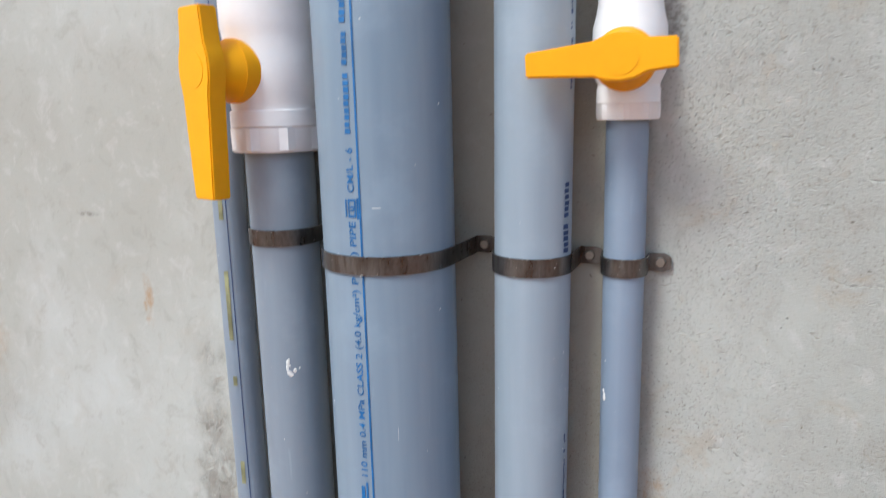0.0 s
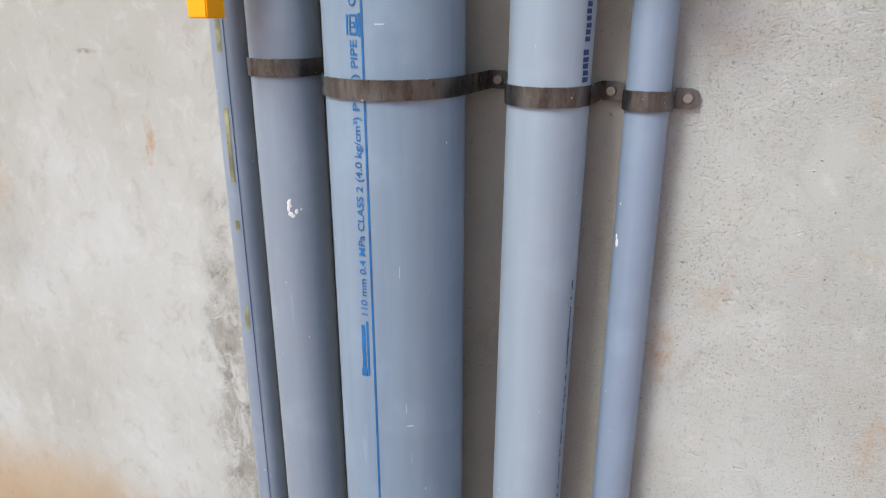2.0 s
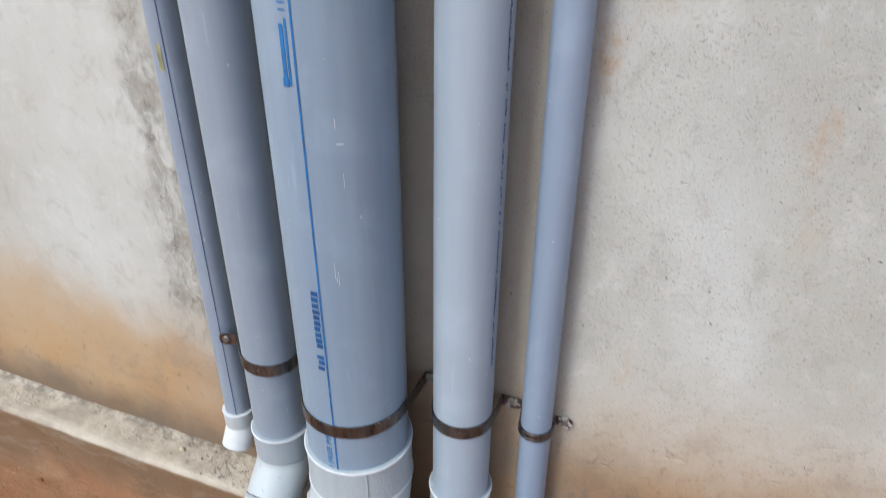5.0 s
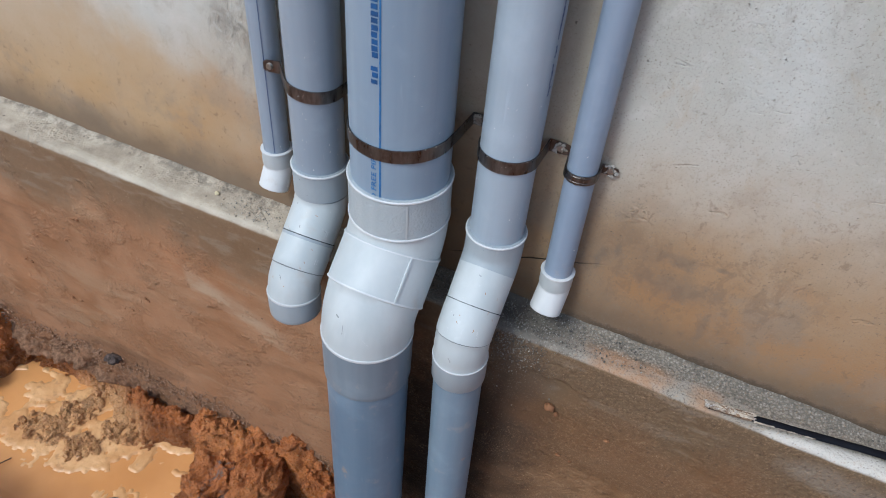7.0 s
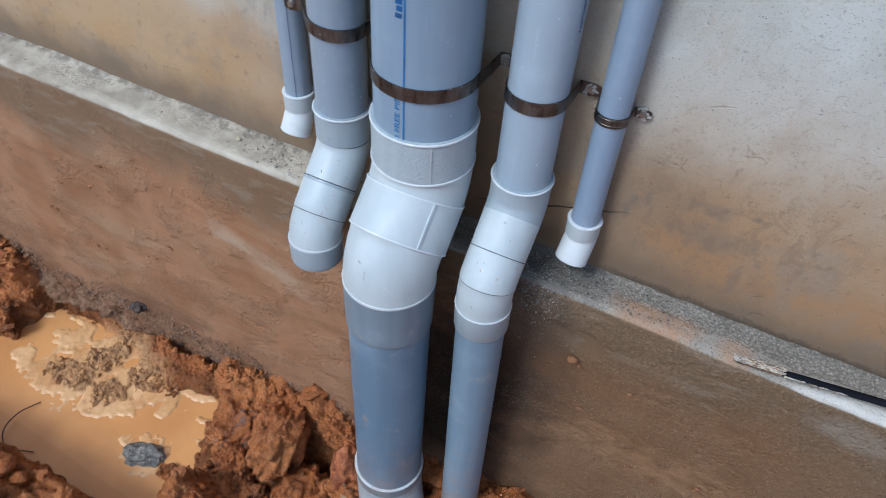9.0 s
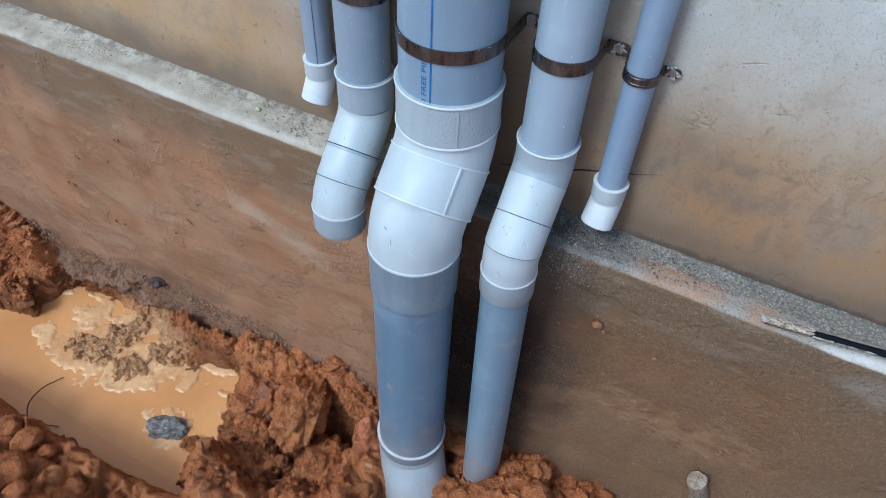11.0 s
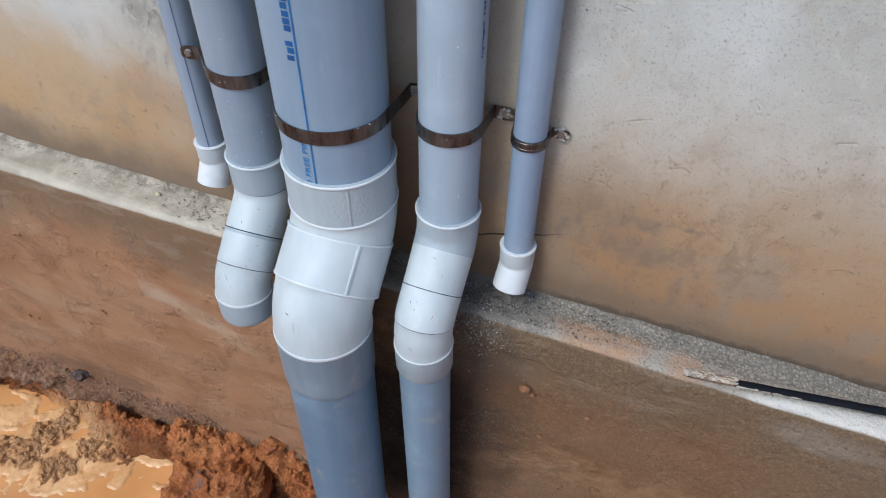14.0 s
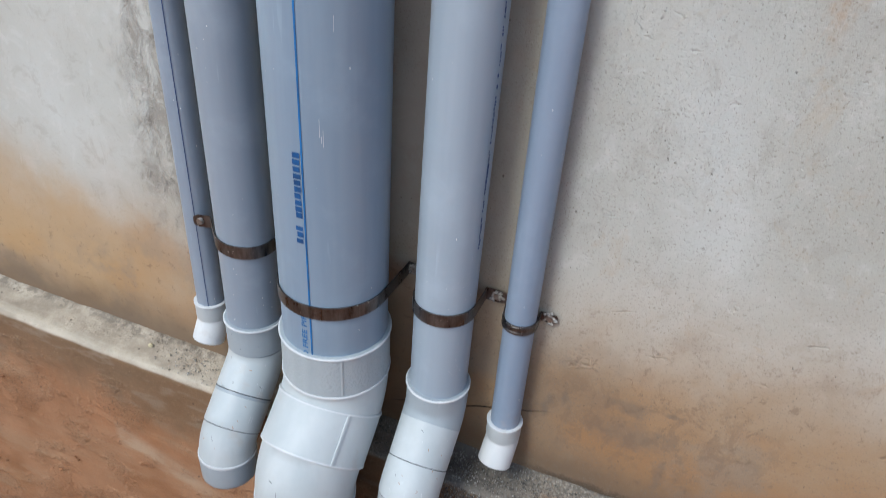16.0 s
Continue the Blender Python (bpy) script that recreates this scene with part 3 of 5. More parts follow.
STAMP = plain("stamped_blue_ink", (0.008, 0.10, 0.30), 0.5, vary=0.5)
INK = plain("blue_ink", (0.012, 0.16, 0.43), 0.5, vary=0.4)
DARK_INK = plain("dark_blue_ink", (0.02, 0.06, 0.19), 0.5, vary=0.3)
GRIME = plain("grey_scuff", (0.14, 0.15, 0.16), 0.7, vary=0.3)
OCHRE = plain("yellow_print", (0.37, 0.37, 0.20), 0.6, vary=0.6)
DAB = plain("white_paint", (0.82, 0.82, 0.80), 0.6, vary=0.06)
CRUMB = plain("mortar_crumbs", (0.36, 0.345, 0.315), 0.9)
RUBBER = plain("black_cable_sheath", (0.008, 0.009, 0.013), 0.8, vary=0.3)
BRASS = plain("galvanised_screw", (0.33, 0.315, 0.29), 0.4, 0.85)
DARK_STONE = stone_material("dark_stone", (0.045, 0.034, 0.030), (0.13, 0.098, 0.085))
DARK_STONE.node_tree.nodes["Principled BSDF"].inputs["Specular IOR Level"].default_value = 0.1
RUBBER.node_tree.nodes["Principled BSDF"].inputs["Specular IOR Level"].default_value = 0.12
SOIL_DAB = plain("dried_soil", (0.38, 0.22, 0.12), 0.9)
WOOD = plain("dry_twig", (0.07, 0.04, 0.025), 0.8)


# ---- builders ----
def mesh_of(bm, name, material, smooth=True):
    me = bpy.data.meshes.new(name)
    bmesh.ops.recalc_face_normals(bm, faces=bm.faces[:])
    bm.to_mesh(me)
    bm.free()
    me.materials.append(material)
    if smooth:
        me.shade_smooth()
        me.set_sharp_from_angle(angle=radians(38))
    return me


def part(name, bm, material, parent=None, label="", smooth=True):
    """Links a bmesh as one mesh object, under a thing or a part."""
    ob = new(name, mesh_of(bm, name, material, smooth))
    ob.parent = parent
    return tagged(ob, label)


def thing(name, label, category, group="", kind="", at=(0, 0, 0)):
    ob = new(name)
    ob.empty_display_size = 0.05
    ob.location = at
    return tagged(ob, label, category, group, kind)


class Path:
    """A line of straight runs with rounded bends, walked by its length."""

    def __init__(self, corners, radius):
        p = [Vector(c) for c in corners]
        pts = [p[0]]
        for a, b, c in zip(p, p[1:], p[2:]):
            u, v = (b - a).normalized(), (c - b).normalized()
            turn = u.angle(v)
            if turn < 0.02:
                pts.append(b)
                continue
            cut = radius * math.tan(turn / 2)
            s, e = b - u * cut, b + v * cut
            side = (v - u * u.dot(v)).normalized()
            mid = s + side * radius
            for i in range(9):
                w = turn * i / 8
                pts.append(mid - side * radius * math.cos(w) + u * radius * math.sin(w))
        pts.append(p[-1])
        self.pts, self.len = pts, [0.0]
        for a, b in zip(pts, pts[1:]):
            self.len.append(self.len[-1] + (b - a).length)

    def at(self, s):
        i = 0
        while i < len(self.len) - 2 and s > self.len[i + 1]:
            i += 1
        f = (s - self.len[i]) / (self.len[i + 1] - self.len[i])
        return self.pts[i].lerp(self.pts[i + 1], f)

    def way(self, s):
        e = 0.002
        return (self.at(s + e) - self.at(s - e)).normalized()

    def where(self, z):
        lo, hi = 0.0, self.len[-1]
        for _ in range(40):
            m = (lo + hi) / 2
            lo, hi = (m, hi) if self.at(m).z > z else (lo, m)
        return lo


def lathe(path, profile, segs=48, step=0.006, close=(True, True)):
    """Turns a profile of (length, radius) about a path."""
    bm = bmesh.new()
    full = [profile[0]]
    for (s0, r0), (s1, r1) in zip(profile, profile[1:]):
        n = 1
        p0, p1 = path.way(min(s0, s1)), path.way(max(s0, s1))
        pm = path.way((s0 + s1) / 2)
        if p0.angle(p1) > 0.01 or p0.angle(pm) > 0.01:
            n = max(1, int(abs(s1 - s0) / step))
        full += [(s0 + (s1 - s0) * i / n, r0 + (r1 - r0) * i / n) for i in range(1, n + 1)]
    rings = []
    for s, r in full:
        c, t = path.at(s), path.way(s)
        a = (Vector((1, 0, 0)) - t * t.x).normalized()
        b = t.cross(a)
        rings.append([bm.verts.new(c + (a * math.cos(w) + b * math.sin(w)) * r) for w in (math.tau * i / segs for i in range(segs))])
    for p, q in zip(rings, rings[1:]):
        for i in range(segs):
            j = (i + 1) % segs
            bm.faces.new((p[i], p[j], q[j], q[i]))
    for ring, on in ((rings[0], close[0]), (rings[-1], close[1])):
        if on:
            bm.faces.new(ring)
    return bm


def block(bm, size, at, turn=None, bevel=0.0):
    m = Matrix.Translation(at) @ (turn or Matrix()) @ Matrix.Diagonal((*size, 1))
    got = bmesh.ops.create_cube(bm, size=1, matrix=m)
    if bevel:
        edges = list({e for v in got["verts"] for e in v.link_edges})
        bmesh.ops.bevel(bm, geom=edges, offset=bevel, segments=2, affect="EDGES")


def disc(bm, at, axis, r, h, segs=16, r2=None):
    turn = Vector(axis).to_track_quat("Z", "Y").to_matrix().to_4x4()
    bmesh.ops.create_cone(bm, cap_ends=True, segments=segs, radius1=r, radius2=r if r2 is None else r2, depth=h, matrix=Matrix.Translation(at) @ turn)


def rock(bm, at, size, seed, sub=2, rough=0.35, turn=0.0):
    got = bmesh.ops.create_icosphere(bm, subdivisions=sub, radius=1.0)
    m = Matrix.Rotation(turn, 3, "Z")
    for v in got["verts"]:
        d = v.co.normalized()
        n = noise.noise(d * 1.3 + Vector((seed, 0, 0))) + 0.5 * noise.noise(d * 3.1 + Vector((0, seed, 0)))
        v.co = Vector(at) + m @ Vector([d[i] * size[i] * (1 + rough * n) for i in range(3)])


# ---- the wall, its ledge and the ground ----
def fine_steps(lo, hi, a, b, step, grow=1.35):
    """Coordinates from lo to hi, fine between a and b."""
    out = list(np.arange(a, b + step / 2, step))
    s, x = step, a
    left = []
    while x > lo:
        s *= grow
        x = max(lo, x - s)
        left.append(x)
    s, x = step, out[-1]
    right = []
    while x < hi:
        s *= grow
        x = min(hi, x + s)
        right.append(x)
    return left[::-1] + out + right


def sheet(name, us, vs, place, material):
    verts = [place(u, v) for v in vs for u in us]
    n = len(us)
    faces = [(j * n + i, j * n + i + 1, (j + 1) * n + i + 1, (j + 1) * n + i) for j in range(len(vs) - 1) for i in range(n - 1)]
    me = bpy.data.meshes.new(name)
    me.from_pydata(verts, [], faces)
    me.materials.append(material)
    me.shade_smooth()
    return new(name, me)


def wall_front(x, z):
    n = noise.noise(Vector((x * 2.1, 3.7, z * 2.1))) * 0.0022 + noise.noise(Vector((x * 9, 1.2, z * 9))) * 0.0007
    return min(0.0025, n)


def build_wall():
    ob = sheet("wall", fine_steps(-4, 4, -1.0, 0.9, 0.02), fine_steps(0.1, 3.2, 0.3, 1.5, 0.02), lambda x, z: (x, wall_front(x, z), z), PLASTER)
    bm = bmesh.new()
    bm.from_mesh(ob.data)
    edge = [e for e in bm.edges if e.is_boundary]
    got = bmesh.ops.extrude_edge_only(bm, edges=edge)
    for v in got["geom"]:
        if isinstance(v, bmesh.types.BMVert):
            v.co.y = 0.22
    rim = [e for e in got["geom"] if isinstance(e, bmesh.types.BMEdge) and e.is_boundary]
    bmesh.ops.contextual_create(bm, geom=rim)
    bmesh.ops.recalc_face_normals(bm, faces=bm.faces[:])
    bm.to_mesh(ob.data)
    bm.free()
    tagged(ob, "grey cement-plastered outside wall splashed with red soil", "wall", kind="structure")


LEDGE = 0.350


def ledge_z(x):
    return LEDGE - 0.045 * max(-1.5, min(1.5, x))


def build_plinth():
    """The footing below the wall: a narrow rough ledge and a plastered face."""
    prof = [(0.05, 0.0), (0.012, 0.0), (0.0, 0.004), (-0.006, 0.001), (-0.016, -0.001), (-0.028, -0.002), (-0.038, -0.002), (-0.047, -0.003), (-0.0520, -0.005), (-0.0540, -0.010), (-0.0546, -0.018)]
    prof += [(-0.055 - 0.01 * max(0, d - 0.3), -d) for d in np.arange(0.035, 0.66, 0.0125)] + [(-0.058, -0.75), (-0.058, -1.0)]

    def place(x, k):
        y, d = prof[int(k)]
        z = ledge_z(x) + d
        p = Vector((x, y, z))
        rough = noise.noise(p * 30) * 0.0014 + noise.noise(p * 85) * 0.0008
        wave = noise.noise(Vector((x * 4, d * 4, 7.1))) * 0.003
        if d > -0.02:
            z += rough * 1.6 + noise.noise(Vector((x * 7, y * 9, 2.2))) * 0.003
            y += (rough + wave * 0.6) if y < -0.04 else 0
        else:
            y += rough * 0.6 + wave
        return (x, y, z)

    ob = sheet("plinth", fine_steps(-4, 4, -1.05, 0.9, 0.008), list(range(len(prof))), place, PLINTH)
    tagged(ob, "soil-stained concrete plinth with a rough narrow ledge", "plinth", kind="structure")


WATER_Z = -0.262


def bell(x, y, cx, cy, rx, ry):
    d = ((x - cx) / rx) ** 2 + ((y - cy) / ry) ** 2
    return math.exp(-d * 1.2)


def step01(v, lo, hi):
    f = max(0.0, min(1.0, (v - lo) / (hi - lo)))
    return f * f * (3 - 2 * f)


LUMPS = ((-0.690, -0.128, 0.062, 0.056), (-0.720, -0.190, 0.078, 0.044), (-0.625, -0.190, 0.052, 0.038), (-0.550, -0.112, 0.075, 0.044), (-0.600, -0.140, 0.040, 0.034), (-0.48, -0.092, 0.05, 0.02))


def ground_z(x, y):
    """The dug-out red soil along the plinth, with the hollow that holds the puddle."""
    near = max(abs(x + 0.3) - 1.6, abs(y + 0.4) - 0.9)
    crisp = 1 - step01(max(abs(x + 0.3) - 0.9, -0.7 - y, y - 0.1), 0, 0.25)
    p = Vector((x, y, 0))
    wx = x + noise.noise(p * 8) * 0.035 + noise.noise(p * 31) * 0.012
    wy = y + noise.noise(p * 11 + Vector((5, 0, 0))) * 0.016 + noise.noise(p * 37 + Vector((2, 0, 0))) * 0.008
    left = step01(-x, 0.25, 0.6)
    z = -0.165
    z += 0.035 * left - 0.05 * step01(x, 0.12, 0.6)
    far, right = -0.066 - 0.030 * step01(x, -0.70, -0.60), -0.408 + 0.32 * max(0.0, min(0.26, -0.10 - y))
    lefty = -0.885 - 0.7 * step01(-y, 0.17, 0.27)
    z -= 0.080 * step01(-x, 0.38, 0.47) * (1 - step01(-x, 0.87, 0.93)) * step01(y, -0.20, -0.15)
    hollow = step01(wx, lefty - 0.03, lefty + 0.02) * step01(-wx, -right - 0.035, -right + 0.03) * step01(-wy, -far - 0.020, -far + 0.025) * step01(wy, -0.392, -0.352)
    z = z * (1 - hollow) - 0.295 * hollow
    # banks, lumps and clefts
    z += 0.10 * step01(-y, 0.40, 0.56) * step01(-x, 0.2, 0.4)
    z += 0.05 * bell(x, y, -1.10, -0.07, 0.16, 0.07) - 0.075 * step01(bell(x, y, -0.97, -0.15, 0.09, 0.07), 0.3, 0.7)
    z -= 0.075 * step01(bell(x, y, -0.25, -0.19, 0.15, 0.14), 0.3, 0.8)
    z += 0.045 * bell(x, y, -0.345, -0.305, 0.06, 0.07)
    z -= 0.10 * bell(wx, wy, -0.155, -0.16, 0.045, 0.09) + 0.05 * bell(wx, wy, 0.03, -0.10, 0.09, 0.06)
    z += 0.035 * bell(x, y, -0.20, -0.065, 0.06, 0.02)
    z += 0.035 * bell(x, y, 0.17, -0.13, 0.06, 0.05)
    z -= 0.07 * bell(x, y, -0.005, -0.215, 0.085, 0.07) + 0.02 * bell(x, y, 0.095, -0.13, 0.05, 0.05)
    if near > 0:
        z = z + (-0.08 - z) * min(1, near / 2)
    calm = (1 - 0.85 * hollow ** 2) * (1 - 0.2 * bell(x, y, -0.97, -0.15, 0.09, 0.07))
    z += noise.fractal(p * 7, 1.0, 2.0, 3) * 0.014 * calm * crisp
    if crisp > 0:
        heap = bell(x, y, -0.22, -0.18, 0.13, 0.15) + 0.6 * bell(x, y, 0.14, -0.12, 0.12, 0.06)
        q = p + Vector((noise.noise(p * 26), noise.noise(p * 26 + Vector((9, 0, 0))), 0)) * 0.014
        for f, amp in ((11, 0.018 + 0.020 * heap), (25, 0.020 + 0.014 * heap), (58, 0.013), (130, 0.007)):
            z += (0.45 - 2 * abs(noise.noise(q * f + Vector((0, 0, f))))) * amp * calm * crisp
        z += noise.fractal(p * 150, 0.6, 2.2, 2) * 0.003 * calm * crisp
        # mud pushed up out of the puddle
        lump = max(bell(wx, wy, *m) for m in LUMPS)
        if lump > 0.02:
            z += 0.038 * step01(lump, 0.27, 0.62) - 0.006 * (1 - step01(lump, 0.2, 0.35)) + lump * (0.007 + 0.013 * noise.fractal(q * 42, 0.9, 2.1, 4) - 0.014 * abs(noise.noise(q * 90)) - 0.016 * abs(noise.noise(q * 170)) - 0.008 * abs(noise.noise(q * 300)))
    return z


def ground_place(x, y):
    if -0.04 < y < 0.2 and abs(x) < 3.9:
        return (x, y, -0.25)
    z = ground_z(x, y)
    if -1.3 < x < 0.8 and -0.8 < y < -0.07:
        p = Vector((x, y, z))
        x, y = x + noise.noise(p * 34) * 0.008 + noise.noise(p * 90) * 0.004, y + noise.noise(p * 34 + Vector((4, 4, 0))) * 0.008
    return (x, y, z)


def build_ground():
    ob = sheet("ground", fine_steps(-150, 150, -1.2, 0.6, 0.0048, 1.5), fine_steps(-150, 150, -0.70, -0.045, 0.0045, 1.5), ground_place, MUD)
    tagged(ob, "churned wet red soil dug out along the plinth", "soil", kind="structure")
    bm = bmesh.new()
    bmesh.ops.create_grid(bm, x_segments=30, y_segments=14, size=0.5)
    for v in bm.verts:
        v.co = Vector((-0.95 + v.co.x * 1.40, -0.27 + v.co.y * 0.52, WATER_Z))
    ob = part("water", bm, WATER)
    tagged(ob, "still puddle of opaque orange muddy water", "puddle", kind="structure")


build_wall()
build_plinth()
build_ground()


# ---- pipes ----
TOP = 3.15


def on_pipe(c, r, deg, z, lift=0.0004):
    """A place on an upright pipe; 0 degrees faces away from the wall, positive to the right."""
    w = radians(deg)
    x = c[0] + (c[2] * (z - 0.45) if len(c) > 2 else 0)
    return Vector((x + math.sin(w) * (r + lift), c[1] - math.cos(w) * (r + lift), z))


def printed_bar(bm, c, r, deg0, deg1, z0, z1, lift=0.0004, n=None):
    n = n or max(1, int(abs(deg1 - deg0) / 3))
    lo = [bm.verts.new(on_pipe(c, r, deg0 + (deg1 - deg0) * i / n, z0, lift)) for i in range(n + 1)]
    hi = [bm.verts.new(on_pipe(c, r, deg0 + (deg1 - deg0) * i / n, z1, lift)) for i in range(n + 1)]
    for i in range(n):
        bm.faces.new((lo[i], lo[i + 1], hi[i + 1], hi[i]))


def lettering(c, r, text, deg_base, deg_top, z0, z1):
    """Words that read upwards along a pipe, their tops to the left."""
    cu = bpy.data.curves.new("words", "FONT")
    cu.body, cu.size, cu.resolution_u, cu.offset = text, 1.0, 3, 0.012
    tmp = bpy.data.objects.new("words", cu)
    scene.collection.objects.link(tmp)
    bpy.context.view_layer.update()
    me = bpy.data.meshes.new_from_object(tmp.evaluated_get(bpy.context.evaluated_depsgraph_get()))
    bpy.data.objects.remove(tmp)
    bm = bmesh.new()
    bm.from_mesh(me)
    bpy.data.meshes.remove(me)
    xs = [v.co.x for v in bm.verts]
    lo, hi = min(xs), max(xs)
    for v in bm.verts:
        f, h = (v.co.x - lo) / (hi - lo), v.co.y / 0.70
        v.co = on_pipe(c, r, deg_base + (deg_top - deg_base) * h, z0 + (z1 - z0) * f)
    return bm


def smudge_code(c, r, deg0, deg1, z0, z1, count, seed, gaps=(1, 4)):
    """An unreadable inked code as a run of short plain bars, with a few gaps."""
    rnd = random.Random(seed)
    bm = bmesh.new()
    h = (z1 - z0) / count
    for i in range(count):
        if i in gaps:
            continue
        z = z0 + i * h + rnd.uniform(-0.04, 0.04) * h
        shift, w = rnd.uniform(-0.06, 0.06) * (deg1 - deg0), rnd.uniform(0.0, 0.14) * (deg1 - deg0)
        printed_bar(bm, c, r, deg0 + shift + w, deg1 + shift - w * 0.5, z + h * 0.08, z + h * rnd.uniform(0.76, 0.92), lift=rnd.uniform(0.0003, 0.0006))
    return bm


def flecks(c, r, seed, count, z0, z1, d0=-70, d1=75):
    """Specks of paint and mortar on a pipe."""
    rnd = random.Random(seed)
    bm = bmesh.new()
    for _ in range(int(count * 0.6)):
        s = 0.00055 * rnd.uniform(0.3, 1.0) ** 1.6
        p = on_pipe(c, r, rnd.uniform(d0, d1), rnd.uniform(z0, z1), 0.0)
        m = Matrix.Translation(p) @ Matrix.Diagonal((s, s * 0.5, s * rnd.uniform(0.8, 2.2), 1))
        bmesh.ops.create_icosphere(bm, subdivisions=1, radius=1.0, matrix=m)
    return bm


def rim(path, s, r, w=0.0026, lip=0.0014):
    return lathe(path, [(s - w / 2, r - 0.003), (s - w / 2, r + lip * 0.6), (s - w * 0.25, r + lip), (s + w * 0.25, r + lip), (s + w / 2, r + lip * 0.6), (s + w / 2, r - 0.003)], close=(False, False))


def offset_pipe(label, up, low, r, sock, sock_mat, z_sock, z_rim, z_end, z_foot, bend, sections, plastic, low_end=None, lean=0.0, group="pipes on the wall", mid=None):
    """A pipe that comes down the wall and steps out over the ledge by two elbows. Returns the thing and its upper tube."""
    root = thing("drain_pipe", label, "pipe", group, at=(up[0], up[1], z_foot))
    back = root.matrix_basis.inverted()
    mid = mid or (z_sock[1] + z_rim) / 2
    dy = abs(low[1] - up[1])
    path = Path([(up[0] + lean * (TOP - 0.45), up[1], TOP), (*up, mid + dy / 2), (*low, mid - dy / 2), (*(low_end or low), z_foot - 0.02)], bend)
    S = path.where

    def add(name, bm, mat, parent=None, tag=""):
        ob = part(name, bm, mat, parent or root, tag)
        if parent is None:
            ob.matrix_parent_inverse = back
        return ob

    tube = add("upper_tube", lathe(path, [(0, r), (S(z_sock[0]) + 0.02, r)]), plastic)
    a, b = S(z_sock[0]), S(z_sock[1])
    c, d = S(z_rim), S(z_end)
    upper = add("elbow", lathe(path, [(a, r), (a, sock), (b - 0.003, sock), (b, sock - 0.003), (b + 0.004, r + 0.002), (b + (c - b) * sections[0], r + 0.002)], close=(False, False)), sock_mat)
    part("socket_rim", rim(path, a + 0.002, sock, lip=0.0016), RIM, upper)
    if r > 0.04:
        part("socket_rim", rim(path, b - 0.003, sock, 0.003, 0.0012), RIM, upper)
    return root, path, add, tube, (a, b, c, d), upper


# the wide soil pipe
C_UP, C_LOW, C_R = (-0.0162, -0.0570), (-0.0200, -0.1300), 0.0545
root, path, add, tube, (a, b, c, d), upper = offset_pipe("wide grey plastic drain pipe clamped to the plastered wall", C_UP, C_LOW, C_R, 0.0576, PEBBLED, (0.531, 0.474), 0.344, 0.268, -0.22, 0.07, (0.45,), PIPE_WIDE, (-0.0243, -0.1300))
span = c - b
p0, p1 = b + span * 0.28, b + span * 0.68
part("bend", lathe(path, [(b - 0.001, 0.0570), (b + span * 0.40, 0.0570)], close=(False, False)), FITTING, upper)
lower = add("elbow", lathe(path, [(p0, 0.054), (p0, 0.0580), (p1 - 0.002, 0.0585), (p1, 0.0562), (p1 + 0.004, 0.0556), (c - 0.004, 0.0546), (c, 0.0553)], close=(False, False)), FITTING)
part("socket_rim", rim(path, p0 + 0.002, 0.0580, 0.0022, 0.0010), RIM, lower)
part("socket_rim", rim(path, p1 - 0.002, 0.0583, 0.0022, 0.0009), RIM, lower)
part("socket_rim", rim(path, c, 0.0553, 0.0024, 0.0008), RIM, lower)
add("socket", lathe(path, [(c, 0.0552), (d - 0.003, 0.0546), (d, 0.0538), (d, 0.0518)], close=(False, False)), SOCKET_GREY)
foot = path.where(-0.100)
add("lower_tube", lathe(path, [(d - 0.01, 0.0522), (foot + 0.03, 0.0522)]), PIPE_DARK)
part("seam", rim(path, d + 0.0008, 0.0522, 0.0018, 0.0004), RUBBER, root).matrix_parent_inverse = root.matrix_basis.inverted()
for ang, s0, s1 in ((44, p0 + 0.003, p1 - 0.003),):
    bm = bmesh.new()
    rows = []
    for i in range(9):
        s = s0 + (s1 - s0) * i / 8
        t = path.way(s)
        x = (Vector((1, 0, 0)) - t * t.x).normalized()
        n = t.cross(x)
        n = n if n.y < 0 else -n
        rows.append([bm.verts.new(path.at(s) + (x * math.sin(radians(g)) + n * math.cos(radians(g))) * rr) for g, rr in ((ang - 1.6, 0.0576), (ang - 1.1, 0.0597), (ang + 1.1, 0.0597), (ang + 1.6, 0.0576))])
    for p, q in zip(rows, rows[1:]):
        for i in range(3):
            bm.faces.new((p[i], p[i + 1], q[i + 1], q[i]))
    part("mould_ridge", bm, FITTING, lower)
for ang in (33,):
    bm = bmesh.new()
    printed_bar(bm, C_UP, 0.0576, ang - 0.9, ang + 0.9, 0.480, 0.526, 0.0009)
    part("mould_ridge", bm, FITTING, upper)
C_FOOT = (-0.0236, -0.1300)
shoe_path = Path([(*C_FOOT, -0.073), (*C_FOOT, -0.165), (C_FOOT[0] + 0.06, C_FOOT[1] - 0.08, -0.30)], 0.06)
shoe = add("foot_elbow", lathe(shoe_path, [(0.060, 0.0540), (0.066, 0.0548), (0.20, 0.0548)], close=(False, True)), FOOT_PVC)
part("socket", lathe(shoe_path, [(0.036, 0.052), (0.036, 0.0552), (0.060, 0.0552), (0.063, 0.0540)], close=(False, False)), SOCKET_GREY, shoe)
part("socket_rim", rim(shoe_path, 0.037, 0.0556, 0.0022, 0.0010), RIM, shoe)
bm = bmesh.new()
printed_bar(bm, C_UP, C_R, 2.2, 3.9, 0.52, TOP - 0.2)
part("printed_line", bm, INK, tube, "thin blue printed line")
